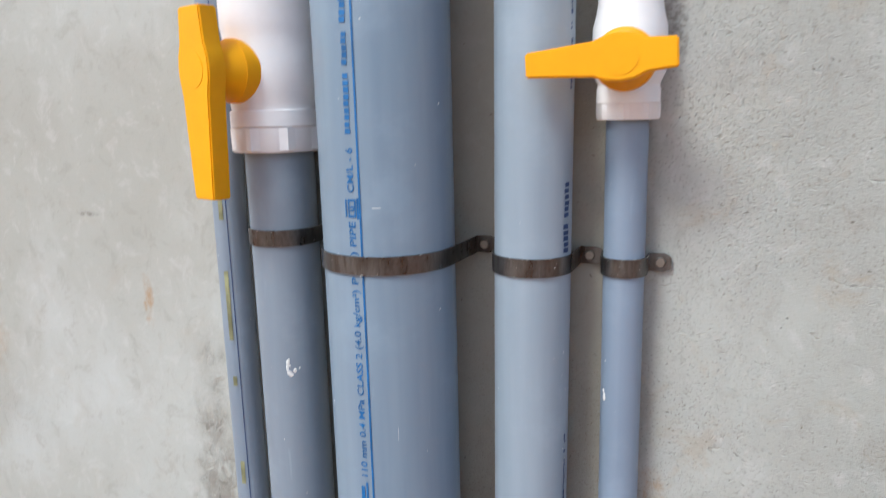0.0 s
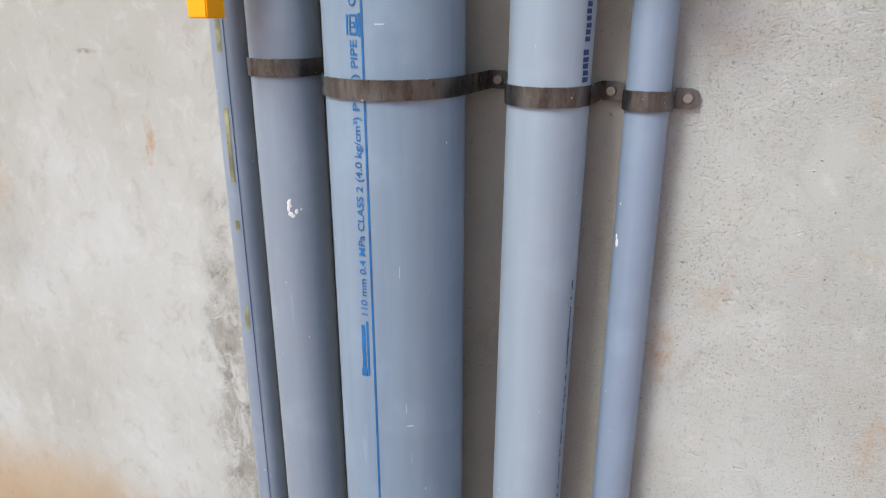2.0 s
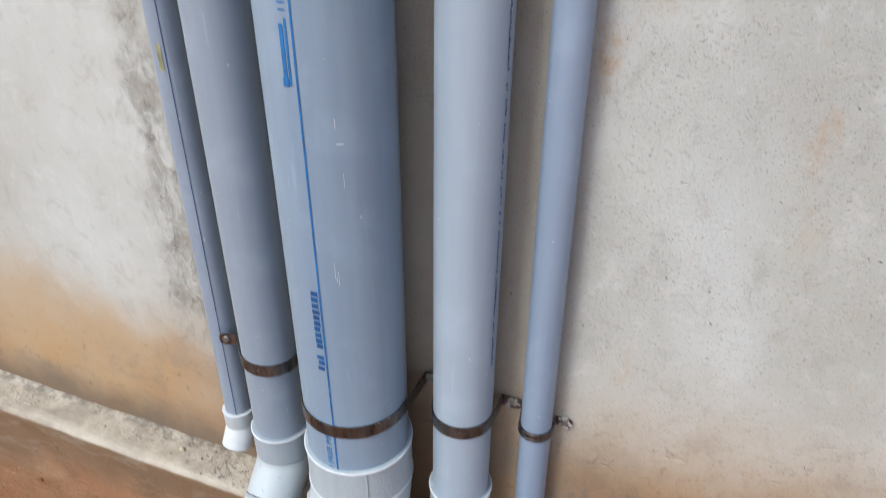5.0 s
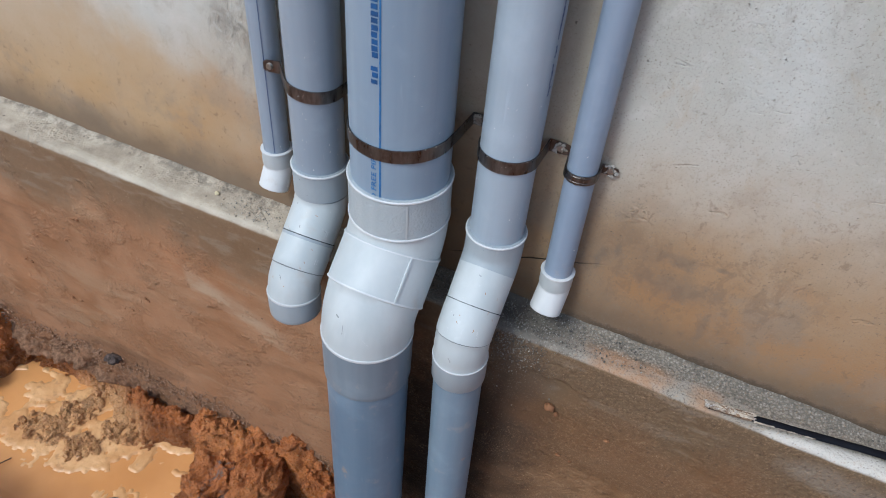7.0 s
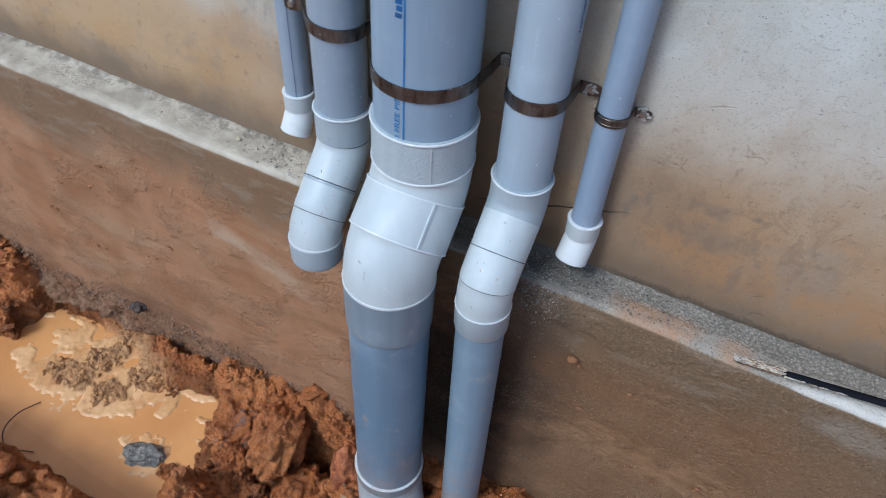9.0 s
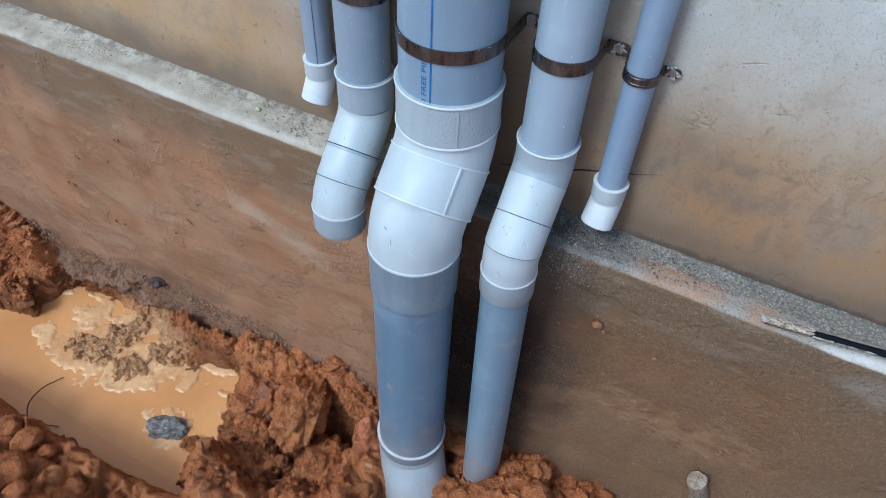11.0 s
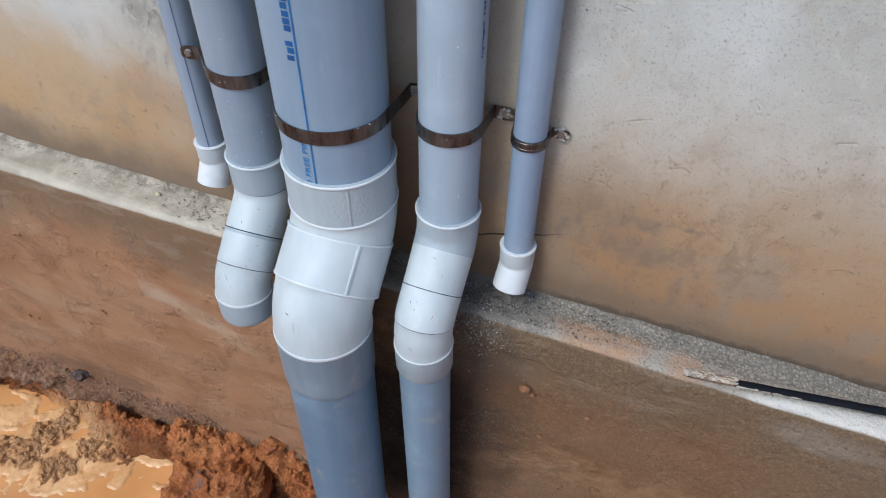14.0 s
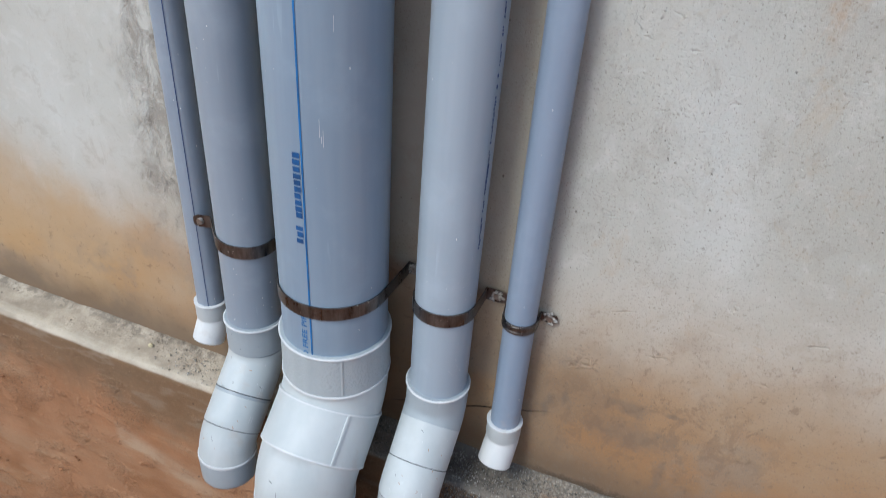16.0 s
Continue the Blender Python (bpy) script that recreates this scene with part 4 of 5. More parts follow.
for text, z0, z1 in (("110 mm 0.4 MPa CLASS 2 (4.0 kg/cm\u00b2)", 0.9862, 1.143), ("P", 1.1475, 1.1535), (") PIPE", 1.170, 1.1965), ("CM/L - 6", 1.2188, 1.252), ("LEAD FREE PIPE", 0.508, 0.584)):
    part("lettering", lettering(C_UP, C_R, text, -1.6, -7.6, z0, z1), INK, tube, "blue printed lettering")
bm = bmesh.new()
printed_bar(bm, C_UP, C_R, -8.5, -5.0, 0.934, 0.977)
printed_bar(bm, C_UP, C_R, -3.6, -1.6, 0.932, 0.981)
printed_bar(bm, C_UP, C_R, -9.5, -4.2, 0.931, 0.938, 0.0006)
part("maker_mark", bm, INK, tube, "blue printed bars")
bm = bmesh.new()
for z0, z1, g0, g1 in ((1.1998, 1.2014, -7.5, -0.5), (1.2120, 1.2136, -7.5, -0.5), (1.2014, 1.2120, -1.9, -0.5), (1.2014, 1.2120, -7.5, -6.2), (1.2045, 1.2058, -5.4, -2.4), (1.2072, 1.2085, -5.4, -2.4), (1.2058, 1.2072, -3.2, -2.4), (1.1985, 1.2145, 0.2, 2.0), (1.200, 1.2135, -10.3, -8.9)):
    printed_bar(bm, C_UP, C_R, g0, g1, z0, z1, 0.0005)
part("standard_mark", bm, INK, tube, "blue printed square mark")
tagged(part("date_code", smudge_code(C_UP, C_R, -7.0, 0.9, 0.660, 0.750, 14, 4, (3,)), STAMP, tube, "smudged blue stamped code"), kind="stuff")
tagged(part("printed_mark", smudge_code(C_UP, C_R, -7.4, -2.0, 1.262, 1.43, 34, 3, (9, 15, 20, 26)), INK, tube, "faded blue print"), kind="stuff")
tagged(part("paint_flecks", flecks(C_UP, C_R, 11, 44, 0.56, 1.42), DAB, tube), kind="stuff")
bm = bmesh.new()
for z, g, l, w in ((0.765, 20, 0.016, 0.22), (0.757, 23, 0.015, 0.2), (0.760, 21.5, 0.006, 0.25), (0.90, 30, 0.008, 0.25), (0.85, 34, 0.012, 0.18), (1.02, 27, 0.010, 0.18)):
    printed_bar(bm, C_UP, C_R, g - w, g + w, z, z + l, 0.0003)
printed_bar(bm, C_UP, C_R, 13, 20, 1.2066, 1.2074, 0.0003)
printed_bar(bm, C_UP, C_R, 30, 36, 0.8866, 0.8876, 0.0003)
tagged(part("scratches", bm, RIM, tube, "pale scratches"), kind="stuff")



def tick(path, s, deg, r, length, width, slant, material, parent):
    """A short scratch or pencil tick on a bent pipe. slant: degrees from the pipe's line."""
    t = path.way(s)
    x = (Vector((1, 0, 0)) - t * t.x).normalized()
    n = t.cross(x)
    n = n if n.y < 0 else -n
    out = (x * math.sin(radians(deg)) + n * math.cos(radians(deg))).normalized()
    side = out.cross(t).normalized()
    u = (t * math.cos(radians(slant)) + side * math.sin(radians(slant))).normalized()
    v = out.cross(u).normalized()
    c = path.at(s) + out * (r + 0.0004)
    bm = bmesh.new()
    a, b = u * length / 2, v * width / 2
    bm.faces.new([bm.verts.new(p) for p in (c - a - b * 0.6, c + a - b, c + a + b * 0.4, c - a + b)])
    return part("scuff", bm, material, parent)


for s_, deg, ln, wd, sl, mat in ((0.80, -16, 0.005, 0.0014, 75, GRIME), (0.85, -6, 0.011, 0.0006, 5, GRIME), (0.88, 24, 0.010, 0.0006, 50, RIM)):
    tick(path, b + span * s_, deg, 0.0553, ln, wd, sl, mat, lower)

rnd = random.Random(15)
for _ in range(16):
    z = rnd.uniform(-0.06, 0.26)
    tick(path, path.where(z), rnd.uniform(-55, 60), 0.0523 if z < 0.22 else 0.0548, rnd.uniform(0.004, 0.016), rnd.uniform(0.0004, 0.0010), rnd.choice((5, 12, 80, 40)), RIM, root)
for z, deg, l, w in ((0.165, -4, 0.010, 0.016), (0.03, 20, 0.008, 0.006), (0.10, -30, 0.006, 0.010)):
    tick(path, path.where(z), deg, 0.0523, l, w, 25, SOIL_DAB, root)

# the narrower drain pipes either side
D_LEAN = 0.0081
D_UP, D_LOW, D_R = (0.0945, -0.0355), (0.0922, -0.1080), 0.0306
D_LINE = (*D_UP, D_LEAN)
B_UP, B_LOW = (-0.1328, -0.0358), (-0.134, -0.113)


def slim_pipe(label, up, low, z_foot, stub, plastic, z_sock, z_rim, z_end, joints, low_end=None, lean=0.0):
    root, path, add, tube, (a, b, c, d), upper = offset_pipe(label, up, low, D_R, 0.0336, GREY_FITTING, z_sock, z_rim, z_end, z_foot, 0.045, (0.5,), plastic, low_end, lean, mid=0.394 if stub else 0.400)
    span = c - b
    m, n = b + span * joints[0], b + span * joints[1]
    part("bend", lathe(path, [(b - (0.0005 if stub else 0.0032), 0.0329 if stub else 0.0337), (b + 0.004, 0.0329 if stub else 0.0334), (m + 0.002, 0.0329)], close=(False, False)), FITTING, upper)
    lower = add("elbow", lathe(path, [(m, 0.031), (m, 0.0331), (n, 0.0331), (n + 0.0006, 0.0325), (c - 0.003, 0.0323), (c, 0.0331)], close=(False, False)), FITTING)
    if stub:
        part("gap", rim(path, m - 0.0022, 0.0326, 0.0046, 0.0005), GREY_FITTING, lower, "recessed grey joint")
        part("seam", rim(path, m - 0.0043, 0.0331, 0.0010, 0.0001), RUBBER, lower, "dark joint line")
        for s_, deg, ln, wd, sl in ((0.40, 58, 0.008, 0.0010, 0), (0.40, 62, 0.008, 0.0010, 0), (0.365, 60, 0.006, 0.0009, 90), (0.435, 60, 0.006, 0.0009, 90), (0.66, 57, 0.007, 0.0010, 0), (0.66, 62, 0.007, 0.0010, 0)):
            tick(path, b + span * s_, deg, 0.0331, ln, wd, sl, RIM, lower).name = "mould_mark"
    else:
        part("seam", rim(path, m, 0.0331, 0.0008, 0.0002), RUBBER, lower, "dark joint line")
    part("seam", rim(path, n + 0.0006, 0.0327, 0.0011 if stub else 0.0006, 0.0001), GRIME, lower, "thin joint line")
    part("socket_rim", rim(path, c, 0.0331, 0.0020, 0.0007), RIM, lower)
    for s_, deg, ln, wd, sl, mat in ((0.84, -4, 0.007, 0.0006, 35, GRIME), (0.62, 38, 0.008, 0.0012, 15, RIM)):
        tick(path, b + span * s_, deg, 0.0326, ln, wd, sl, mat, lower)
    if stub:
        add("socket", lathe(path, [(c, 0.0332), (d - 0.001, 0.0330), (d, 0.0325), (d, 0.0308), (c, 0.0305)], close=(False, True)), GREY_FITTING)
    else:
        add("socket", lathe(path, [(c, 0.0332), (d - 0.001, 0.0330), (d, 0.0324), (d, 0.0300)], close=(False, False)), GREY_FITTING)
        add("lower_tube", lathe(path, [(d - 0.01, 0.0303), (path.len[-1], 0.0303)]), PIPE_LOW)
        for z, deg in ((-0.045, -8), (-0.075, -14), (0.06, 30)):
            tick(path, path.where(z), deg, 0.0304, 0.006, 0.005, 20, SOIL_DAB, root)
    tagged(part("paint_flecks", flecks((*up, lean), D_R, int(abs(up[0]) * 500), 40, 0.48, 0.66, -60, 80), DAB, tube), kind="stuff")
    tagged(part("grime_flecks", flecks((*up, lean), 0.0337, int(abs(up[0]) * 600), 26, z_sock[1] + 0.004, z_sock[0] - 0.004), GRIME, upper), kind="stuff")
    rnd_ = random.Random(int(abs(up[0]) * 1000))
    for _ in range(16):
        tick(path, b + span * rnd_.uniform(0.05, 0.9), rnd_.uniform(-40, 60), 0.0332, rnd_.uniform(0.0010, 0.0035), rnd_.uniform(0.0005, 0.0010), rnd_.uniform(0, 90), rnd_.choice((GRIME, SOIL_DAB, SOIL_DAB, RIM)), lower)
    tagged(part("paint_flecks", flecks((*up, lean), D_R, int(abs(up[0]) * 900), 26, 0.5, 1.25), DAB, tube), kind="stuff")
    return root, add, tube


root, add, d_tube = slim_pipe("slim grey plastic drain pipe stepping out over the ledge", D_UP, D_LOW, -0.22, False, PIPE_PALE, (0.475, 0.420), 0.333, 0.297, (0.38, 0.70), (0.0985, -0.108), D_LEAN)
tagged(part("paint_flecks", flecks(D_LINE, D_R, 5, 34, 0.46, 0.62, 40, 82), DAB, d_tube), kind="stuff")
tagged(part("paint_flecks", flecks(D_LINE, D_R, 6, 46, 0.90, 1.09, 64, 82), DAB, d_tube), kind="stuff")
bm = bmesh.new()
rnd = random.Random(52)
z = 0.655
while z < 1.40:
    h = rnd.choice((0.0016, 0.0024, 0.0024, 0.0034, 0.005))
    if not (1.01 < z < 1.29):
        a_ = 74 + rnd.uniform(-1, 1)
        printed_bar(bm, D_LINE, D_R, a_, a_ + rnd.uniform(2.5, 5.5), z, z + h)
    z += h + rnd.choice((0.0006, 0.0008, 0.0012, 0.0012, 0.006))
tagged(part("printed_mark", bm, DARK_INK, d_tube, "faded dark blue print"), kind="stuff")
tagged(part("date_code", smudge_code(D_LINE, D_R, 63, 76, 1.167, 1.2225, 12, 8, (5,)), DARK_INK, d_tube, "smudged blue stamped code"), kind="stuff")

root, add, b_tube = slim_pipe("grey plastic pipe with a valve ending in an open elbow", B_UP, B_LOW, 0.31, True, PIPE_GREY, (0.490, 0.446), 0.341, 0.309, (0.50, 0.765))
bm = bmesh.new()
for z, g, sx, sz in ((1.0555, 23.5, 0.0017, 0.0030), (1.0505, 22.5, 0.0014, 0.0036), (1.0455, 25, 0.0022, 0.0022), (1.0435, 28.5, 0.0020, 0.0018), (1.0475, 35, 0.0016, 0.0024), (1.0495, 43, 0.0009, 0.0012), (1.058, 25.5, 0.0012, 0.0012), (1.0525, 26.5, 0.0010, 0.0010)):
    p = on_pipe(B_UP, D_R, g, z, 0)
    bmesh.ops.create_icosphere(bm, subdivisions=2, radius=1, matrix=Matrix.Translation(p) @ Matrix.Rotation(radians(g), 4, "Z") @ Matrix.Diagonal((sx, 0.0004, sz, 1)))
part("paint_dab", bm, DAB, b_tube, "white paint dabs")


def handle_mesh(stations, thick):
    """A tapering lever along +x, its flat face to -y."""
    bm = bmesh.new()
    rows = []
    for x, w in stations:
        rows.append([bm.verts.new((x, y, z)) for y, z in ((0, -w * 0.96), (-thick * 0.6, -w), (-thick, -w * 0.96), (-thick, w * 0.96), (-thick * 0.6, w), (0, w * 0.96))])
    for p, q in zip(rows, rows[1:]):
        for i in range(6):
            j = (i + 1) % 6
            bm.faces.new((p[i], p[j], q[j], q[i]))
    bm.faces.new(rows[0])
    bm.faces.new(rows[-1])
    bmesh.ops.recalc_face_normals(bm, faces=bm.faces[:])
    bmesh.ops.bevel(bm, geom=bm.edges[:], offset=0.0011, segments=2, affect="EDGES")
    return bm


def ball_valve(add, up, profile, z_stem, reach, size, turn, lever, thick, spin):
    """A white ball valve on an upright pipe with a yellow lever on a stub. turn: degrees of the stem from straight out."""
    line = Path([(*up, TOP), (*up, 0)], 0.01)
    body = add("valve_body", lathe(line, [(TOP - z, r) for z, r in profile], close=(True, True)), WHITE, None, "white plastic ball valve")
    (z1, r1), (z0, r0) = profile[-4], profile[-2]
    nut = add("union_nut", lathe(line, [(TOP - z1, r1 * 0.9), (TOP - z1, r1 * 1.055), (TOP - z0 - 0.002, r1 * 1.045), (TOP - z0, r1 * 1.0), (TOP - z0, r1 * 0.7)], 8, close=(False, False)), WHITE, None, "white plastic union nut")
    nut.parent, nut.matrix_parent_inverse = body, Matrix()
    out = Matrix.Translation((*up, z_stem)) @ Matrix.Rotation(radians(turn), 4, "Z")
    bm = bmesh.new()
    disc(bm, (0, -reach + 0.034 * size, 0), (0, -1, 0), 0.0245 * size, 0.016 * size, 40)
    disc(bm, (0, -reach * 0.4, 0), (0, -1, 0), 0.0225 * size, reach * 0.5, 40)
    part("stem", bm, WHITE, body).matrix_basis = out
    bm = bmesh.new()
    disc(bm, (0, -reach + 0.021 * size, 0), (0, -1, 0), 0.0268 * size, 0.015 * size, 48, 0.0262 * size)
    disc(bm, (0, -reach + 0.006 * size, 0), (0, -1, 0), 0.0258 * size, 0.0155 * size, 48, 0.0195 * size)
    disc(bm, (0, -reach - 0.004 * size, 0), (0, -1, 0), 0.0195 * size, 0.010 * size, 48)
    disc(bm, (0, -reach - 0.003 * size - thick * 0.5 - 0.0004, 0), (0, -1, 0), 0.0142 * size, thick, 48)
    boss = part("handle_boss", bm, YELLOW, body, "yellow plastic boss")
    boss.matrix_basis = out
    blade = part("handle", handle_mesh(lever, thick), YELLOW, body, "yellow plastic lever")
    blade.matrix_basis = out @ Matrix.Translation((0, -reach - 0.003 * size, 0)) @ Matrix.Rotation(radians(spin), 4, "Y")
    return body


valve_profile = [(1.46, 0.030), (1.46, 0.042), (1.43, 0.0435), (1.352, 0.0435), (1.347, 0.0425), (1.338, 0.0415), (1.325, 0.0425), (1.312, 0.043), (1.298, 0.0415), (1.286, 0.039), (1.2815, 0.0385), (1.281, 0.0405), (1.268, 0.0405), (1.2665, 0.0392), (1.2475, 0.0388), (1.2455, 0.0375), (1.2455, 0.030)]
ball_valve(add, B_UP, valve_profile, 1.314, 0.060, 1.0, -18, [(-0.049, 0.0150), (-0.020, 0.0178), (-0.014, 0.0205), (-0.007, 0.0220), (0.0, 0.0225), (0.007, 0.0220), (0.014, 0.0203), (0.020, 0.0190), (0.104, 0.0138)], 0.0165, 90)


def capped_pipe(label, up, z_rim, z_sock, z_end, plastic):
    """A thin pipe that ends in a short open elbow above the ledge."""
    r, so = 0.0160, 0.0192
    zb = z_sock - 0.008
    drop = zb - z_end + 0.006
    root = thing("water_pipe", label, "pipe", "pipes on the wall", at=(*up, z_end))
    back = root.matrix_basis.inverted()
    path = Path([(*up, TOP), (*up, zb), (up[0] - 0.003, up[1] - drop * 0.44, zb - drop)], 0.016)

    def add(name, bm, mat, parent=None, tag=""):
        ob = part(name, bm, mat, parent or root, tag)
        if parent is None:
            ob.matrix_parent_inverse = back
        return ob

    a, b, e = path.where(z_rim), path.where(z_sock), path.len[-1]
    tube = add("upper_tube", lathe(path, [(0, r), (a + 0.01, r)], segs=36), plastic)
    bend = add("end_elbow", lathe(path, [(a, r), (a, so), (b, so), (b + 0.002, so - 0.0006)], 36, 0.004, (False, False)), FITTING, None, "pale plastic end elbow")
    part("spout", lathe(path, [(b + 0.001, so - 0.0006), (e - 0.001, so - 0.0002), (e, so - 0.001), (e, so - 0.0035), (b, so - 0.004)], 36, 0.004, (False, True)), SPOUT, bend, "open end painted whiter for the sky light on it")
    part("socket_rim", rim(path, a + 0.001, so, 0.0022, 0.0009), RIM, bend)
    tagged(part("paint_flecks", flecks(up, r, int(abs(up[0]) * 700), 24, 0.45, 1.25), DAB, tube), kind="stuff")
    return root, add, tube


E_UP, A_UP = (0.1702, -0.0197), (-0.2050, -0.0204)
root, add, tube = capped_pipe("thin grey plastic water pipe with a yellow-handled valve", E_UP, 0.430, 0.410, 0.379, PIPE_LILAC)
bm = bmesh.new()
for z, g, sx, sz in ((1.046, -46, 0.0018, 0.0036), (1.051, -50, 0.001, 0.002)):
    bmesh.ops.create_icosphere(bm, subdivisions=2, radius=1, matrix=Matrix.Translation(on_pipe(E_UP, 0.016, g, z, 0)) @ Matrix.Rotation(radians(g), 4, "Z") @ Matrix.Diagonal((sx, 0.0005, sz, 1)))
part("paint_dab", bm, DAB, tube, "white paint dab")
small_profile = [(1.42, 0.016), (1.42, 0.0225), (1.40, 0.0235), (1.352, 0.0235), (1.345, 0.0245), (1.335, 0.0270), (1.318, 0.0275), (1.302, 0.0268), (1.294, 0.0230), (1.2915, 0.0228), (1.290, 0.0236), (1.2800, 0.0236), (1.2790, 0.0228), (1.2690, 0.0226), (1.2674, 0.0218), (1.2674, 0.0160)]
ball_valve(add, E_UP, small_profile, 1.3095, 0.056, 0.82, 2, [(-0.064, 0.0085), (-0.018, 0.0120), (-0.010, 0.0152), (0.0, 0.0165), (0.010, 0.0150), (0.017, 0.0112), (0.0365, 0.0100)], 0.0105, -3)

root, add, tube = capped_pipe("thin grey plastic water pipe with a faded yellow stripe", A_UP, 0.477, 0.456, 0.427, PIPE_THIN)
for z0, z1 in ((1.18, 1.215), (1.06, 1.13), (1.012, 1.022), (0.905, 0.93)):
    bm = bmesh.new()
    printed_bar(bm, A_UP, 0.016, -2, 14, z0, z1)
    part("yellow_stripe", bm, OCHRE, tube, "faded yellow stripe")
bm = bmesh.new()
printed_bar(bm, A_UP, 0.016, 24.5, 27, 0.47, 2.9)
part("printed_line", bm, DARK_INK, tube, "thin dark printed line")


# ---- pipe clamps ----
def strap_line(c, r, left, right):
    """Points of a saddle strap round an upright pipe, seen from above."""
    pts = []
    for side, (foot, tip) in ((-1, left), (1, right)):
        d = Vector(foot) - Vector(c)
        turn = math.acos(min(1, r / d.length))
        base = math.atan2(d.y, d.x)
        w = base - turn if side > 0 else base + turn
        pts.append((w, Vector(foot), Vector(tip)))
    (w0, f0, t0), (w1, f1, t1) = pts
    while w0 > w1:
        w0 -= math.tau
    while w1 - w0 > math.tau:
        w1 -= math.tau
    arc = [Vector((c[0] + r * math.cos(w0 + (w1 - w0) * i / 28), c[1] + r * math.sin(w0 + (w1 - w0) * i / 28))) for i in range(29)]
    return [t0, t0.lerp(f0, 0.08), t0.lerp(f0, 0.3), f0] + arc + [f1, t1.lerp(f1, 0.3), t1.lerp(f1, 0.08), t1]


def pipe_clamp(label, c, r, z, left, right, screws, lean=0.0, h=0.0145):
    """lean: rise of the strap per metre to the left."""
    line = strap_line(c, r + 0.0008, left, right)
    root = thing("pipe_clamp", label, "pipe clamp", "clamps on the pipes", at=(c[0], c[1], z))
    back = root.matrix_basis.inverted()
    bm = bmesh.new()
    th = 0.0012
    rows = []
    for i, p in enumerate(line):
        q = (line[min(i + 1, len(line) - 1)] - line[max(i - 1, 0)]).normalized()
        n = Vector((q.y, -q.x))
        zz = z - lean * (p.x - c[0])
        e = h / 2 * {0: 0.5, 1: 0.8}.get(min(i, len(line) - 1 - i), 1)
        rows.append([bm.verts.new((p.x + n.x * o, p.y + n.y * o, zz + s * e)) for o, s in ((0, -1), (th, -1), (th, 1), (0, 1))])
    for p, q in zip(rows, rows[1:]):
        for i in range(4):
            j = (i + 1) % 4
            bm.faces.new((p[i], p[j], q[j], q[i]))
    bm.faces.new(rows[0])
    bm.faces.new(rows[-1])
    strap = part("strap", bm, STEEL, root)
    strap.matrix_parent_inverse = back
    if h < 0.012:
        upright = Path([(c[0], c[1], z + 0.1), (c[0], c[1], z - 0.1)], 0.01)
        for s in (0.0968, 0.1032):
            part("rib", rim(upright, s, r + 0.0014, 0.0018, 0.0009), STEEL, root).matrix_parent_inverse = back
    for x, y in screws:
        bm = bmesh.new()
        zz = z - lean * (x - c[0])
        disc(bm, (x, y - 0.0016, zz), (0, -1, 0), 0.0046, 0.0026, 20, 0.0034)
        block(bm, (0.0050, 0.0008, 0.0009), (x, y - 0.0031, zz), Matrix.Rotation(0.7, 4, "Y"))
        part("screw", bm, BRASS, root, "domed screw head").matrix_parent_inverse = back
    rnd = random.Random(int((z + c[0] + 3) * 1000))
    bm = bmesh.new()
    for _ in range(24 if z > 1 else 10):
        p = line[rnd.randint(1, len(line) - 2)]
        s = rnd.choice((0.0002, 0.0003, 0.0003, 0.0004, 0.0006)) * rnd.uniform(0.7, 1.3)
        zz = z - lean * (p.x - c[0]) + h / 2 * rnd.choice((1, 1, 1, -1, rnd.uniform(-1, 1)))
        d = (p - Vector(c)).normalized() * 0.0014
        rock(bm, (p.x + d.x, p.y + d.y, zz), (s * rnd.uniform(0.8, 2.0), s, s * rnd.uniform(0.5, 1.1)), rnd.uniform(0, 60), 1, 0.9)
    # a clot of mortar left round the outer screw
    for x, y in [q for q in screws if q[0] > c[0] and z < 1]:
        for _ in range(22):
            s, a = rnd.uniform(0.0006, 0.0018), rnd.uniform(0, 6.3)
            e = rnd.uniform(0.0035, 0.0075)
            rock(bm, (x + e * math.cos(a), y - rnd.uniform(0.0010, 0.0026), z - lean * (x - c[0]) + e * math.sin(a)), (s * 1.3, s * 0.8, s), rnd.uniform(0, 60), 1, 0.9)
    tagged(part("mortar_crumbs", bm, CRUMB, root, "pale mortar crumbs"), kind="stuff").matrix_parent_inverse = back
    return root


W = -0.0035
for z, name in ((1.1625, "weathered steel saddle clamp round the wide pipe"), (0.5852, "rusty steel saddle clamp round the wide pipe")):
    pipe_clamp(name, C_UP, C_R, z, ((-0.080, W), (-0.095, W)), ((0.0425, W), (0.0600, W)), [(0.0500, W), (-0.088, W)])
for z, name, x, foot in ((1.1575, "dull steel clamp with mortar crumbs on a slim pipe", 0.1002, 0.1325), (0.5792, "rusty steel clamp on a slim pipe", 0.0956, 0.1285)):
    pipe_clamp(name, (x, D_UP[1]), D_R, z, ((x - 0.0335, W), (x - 0.0350, W)), ((foot, W), (0.152, W)), [(0.1410, W)])
for z, name, h in ((1.1545, "small dull steel clamp on a thin pipe", 0.0145), (0.5690, "narrow ribbed steel clamp on a thin pipe", 0.0105)):
    pipe_clamp(name, E_UP, 0.0160, z, ((0.1515, W), (0.1500, W)), ((0.1872, W), (0.2050, W)), [(0.1970, W)], h=h)
pipe_clamp("dull steel clamp below the white valve", B_UP, D_R, 1.1705, ((-0.1690, W), (-0.184, W)), ((-0.0985, W), (-0.0975, W)), [(-0.177, W)])
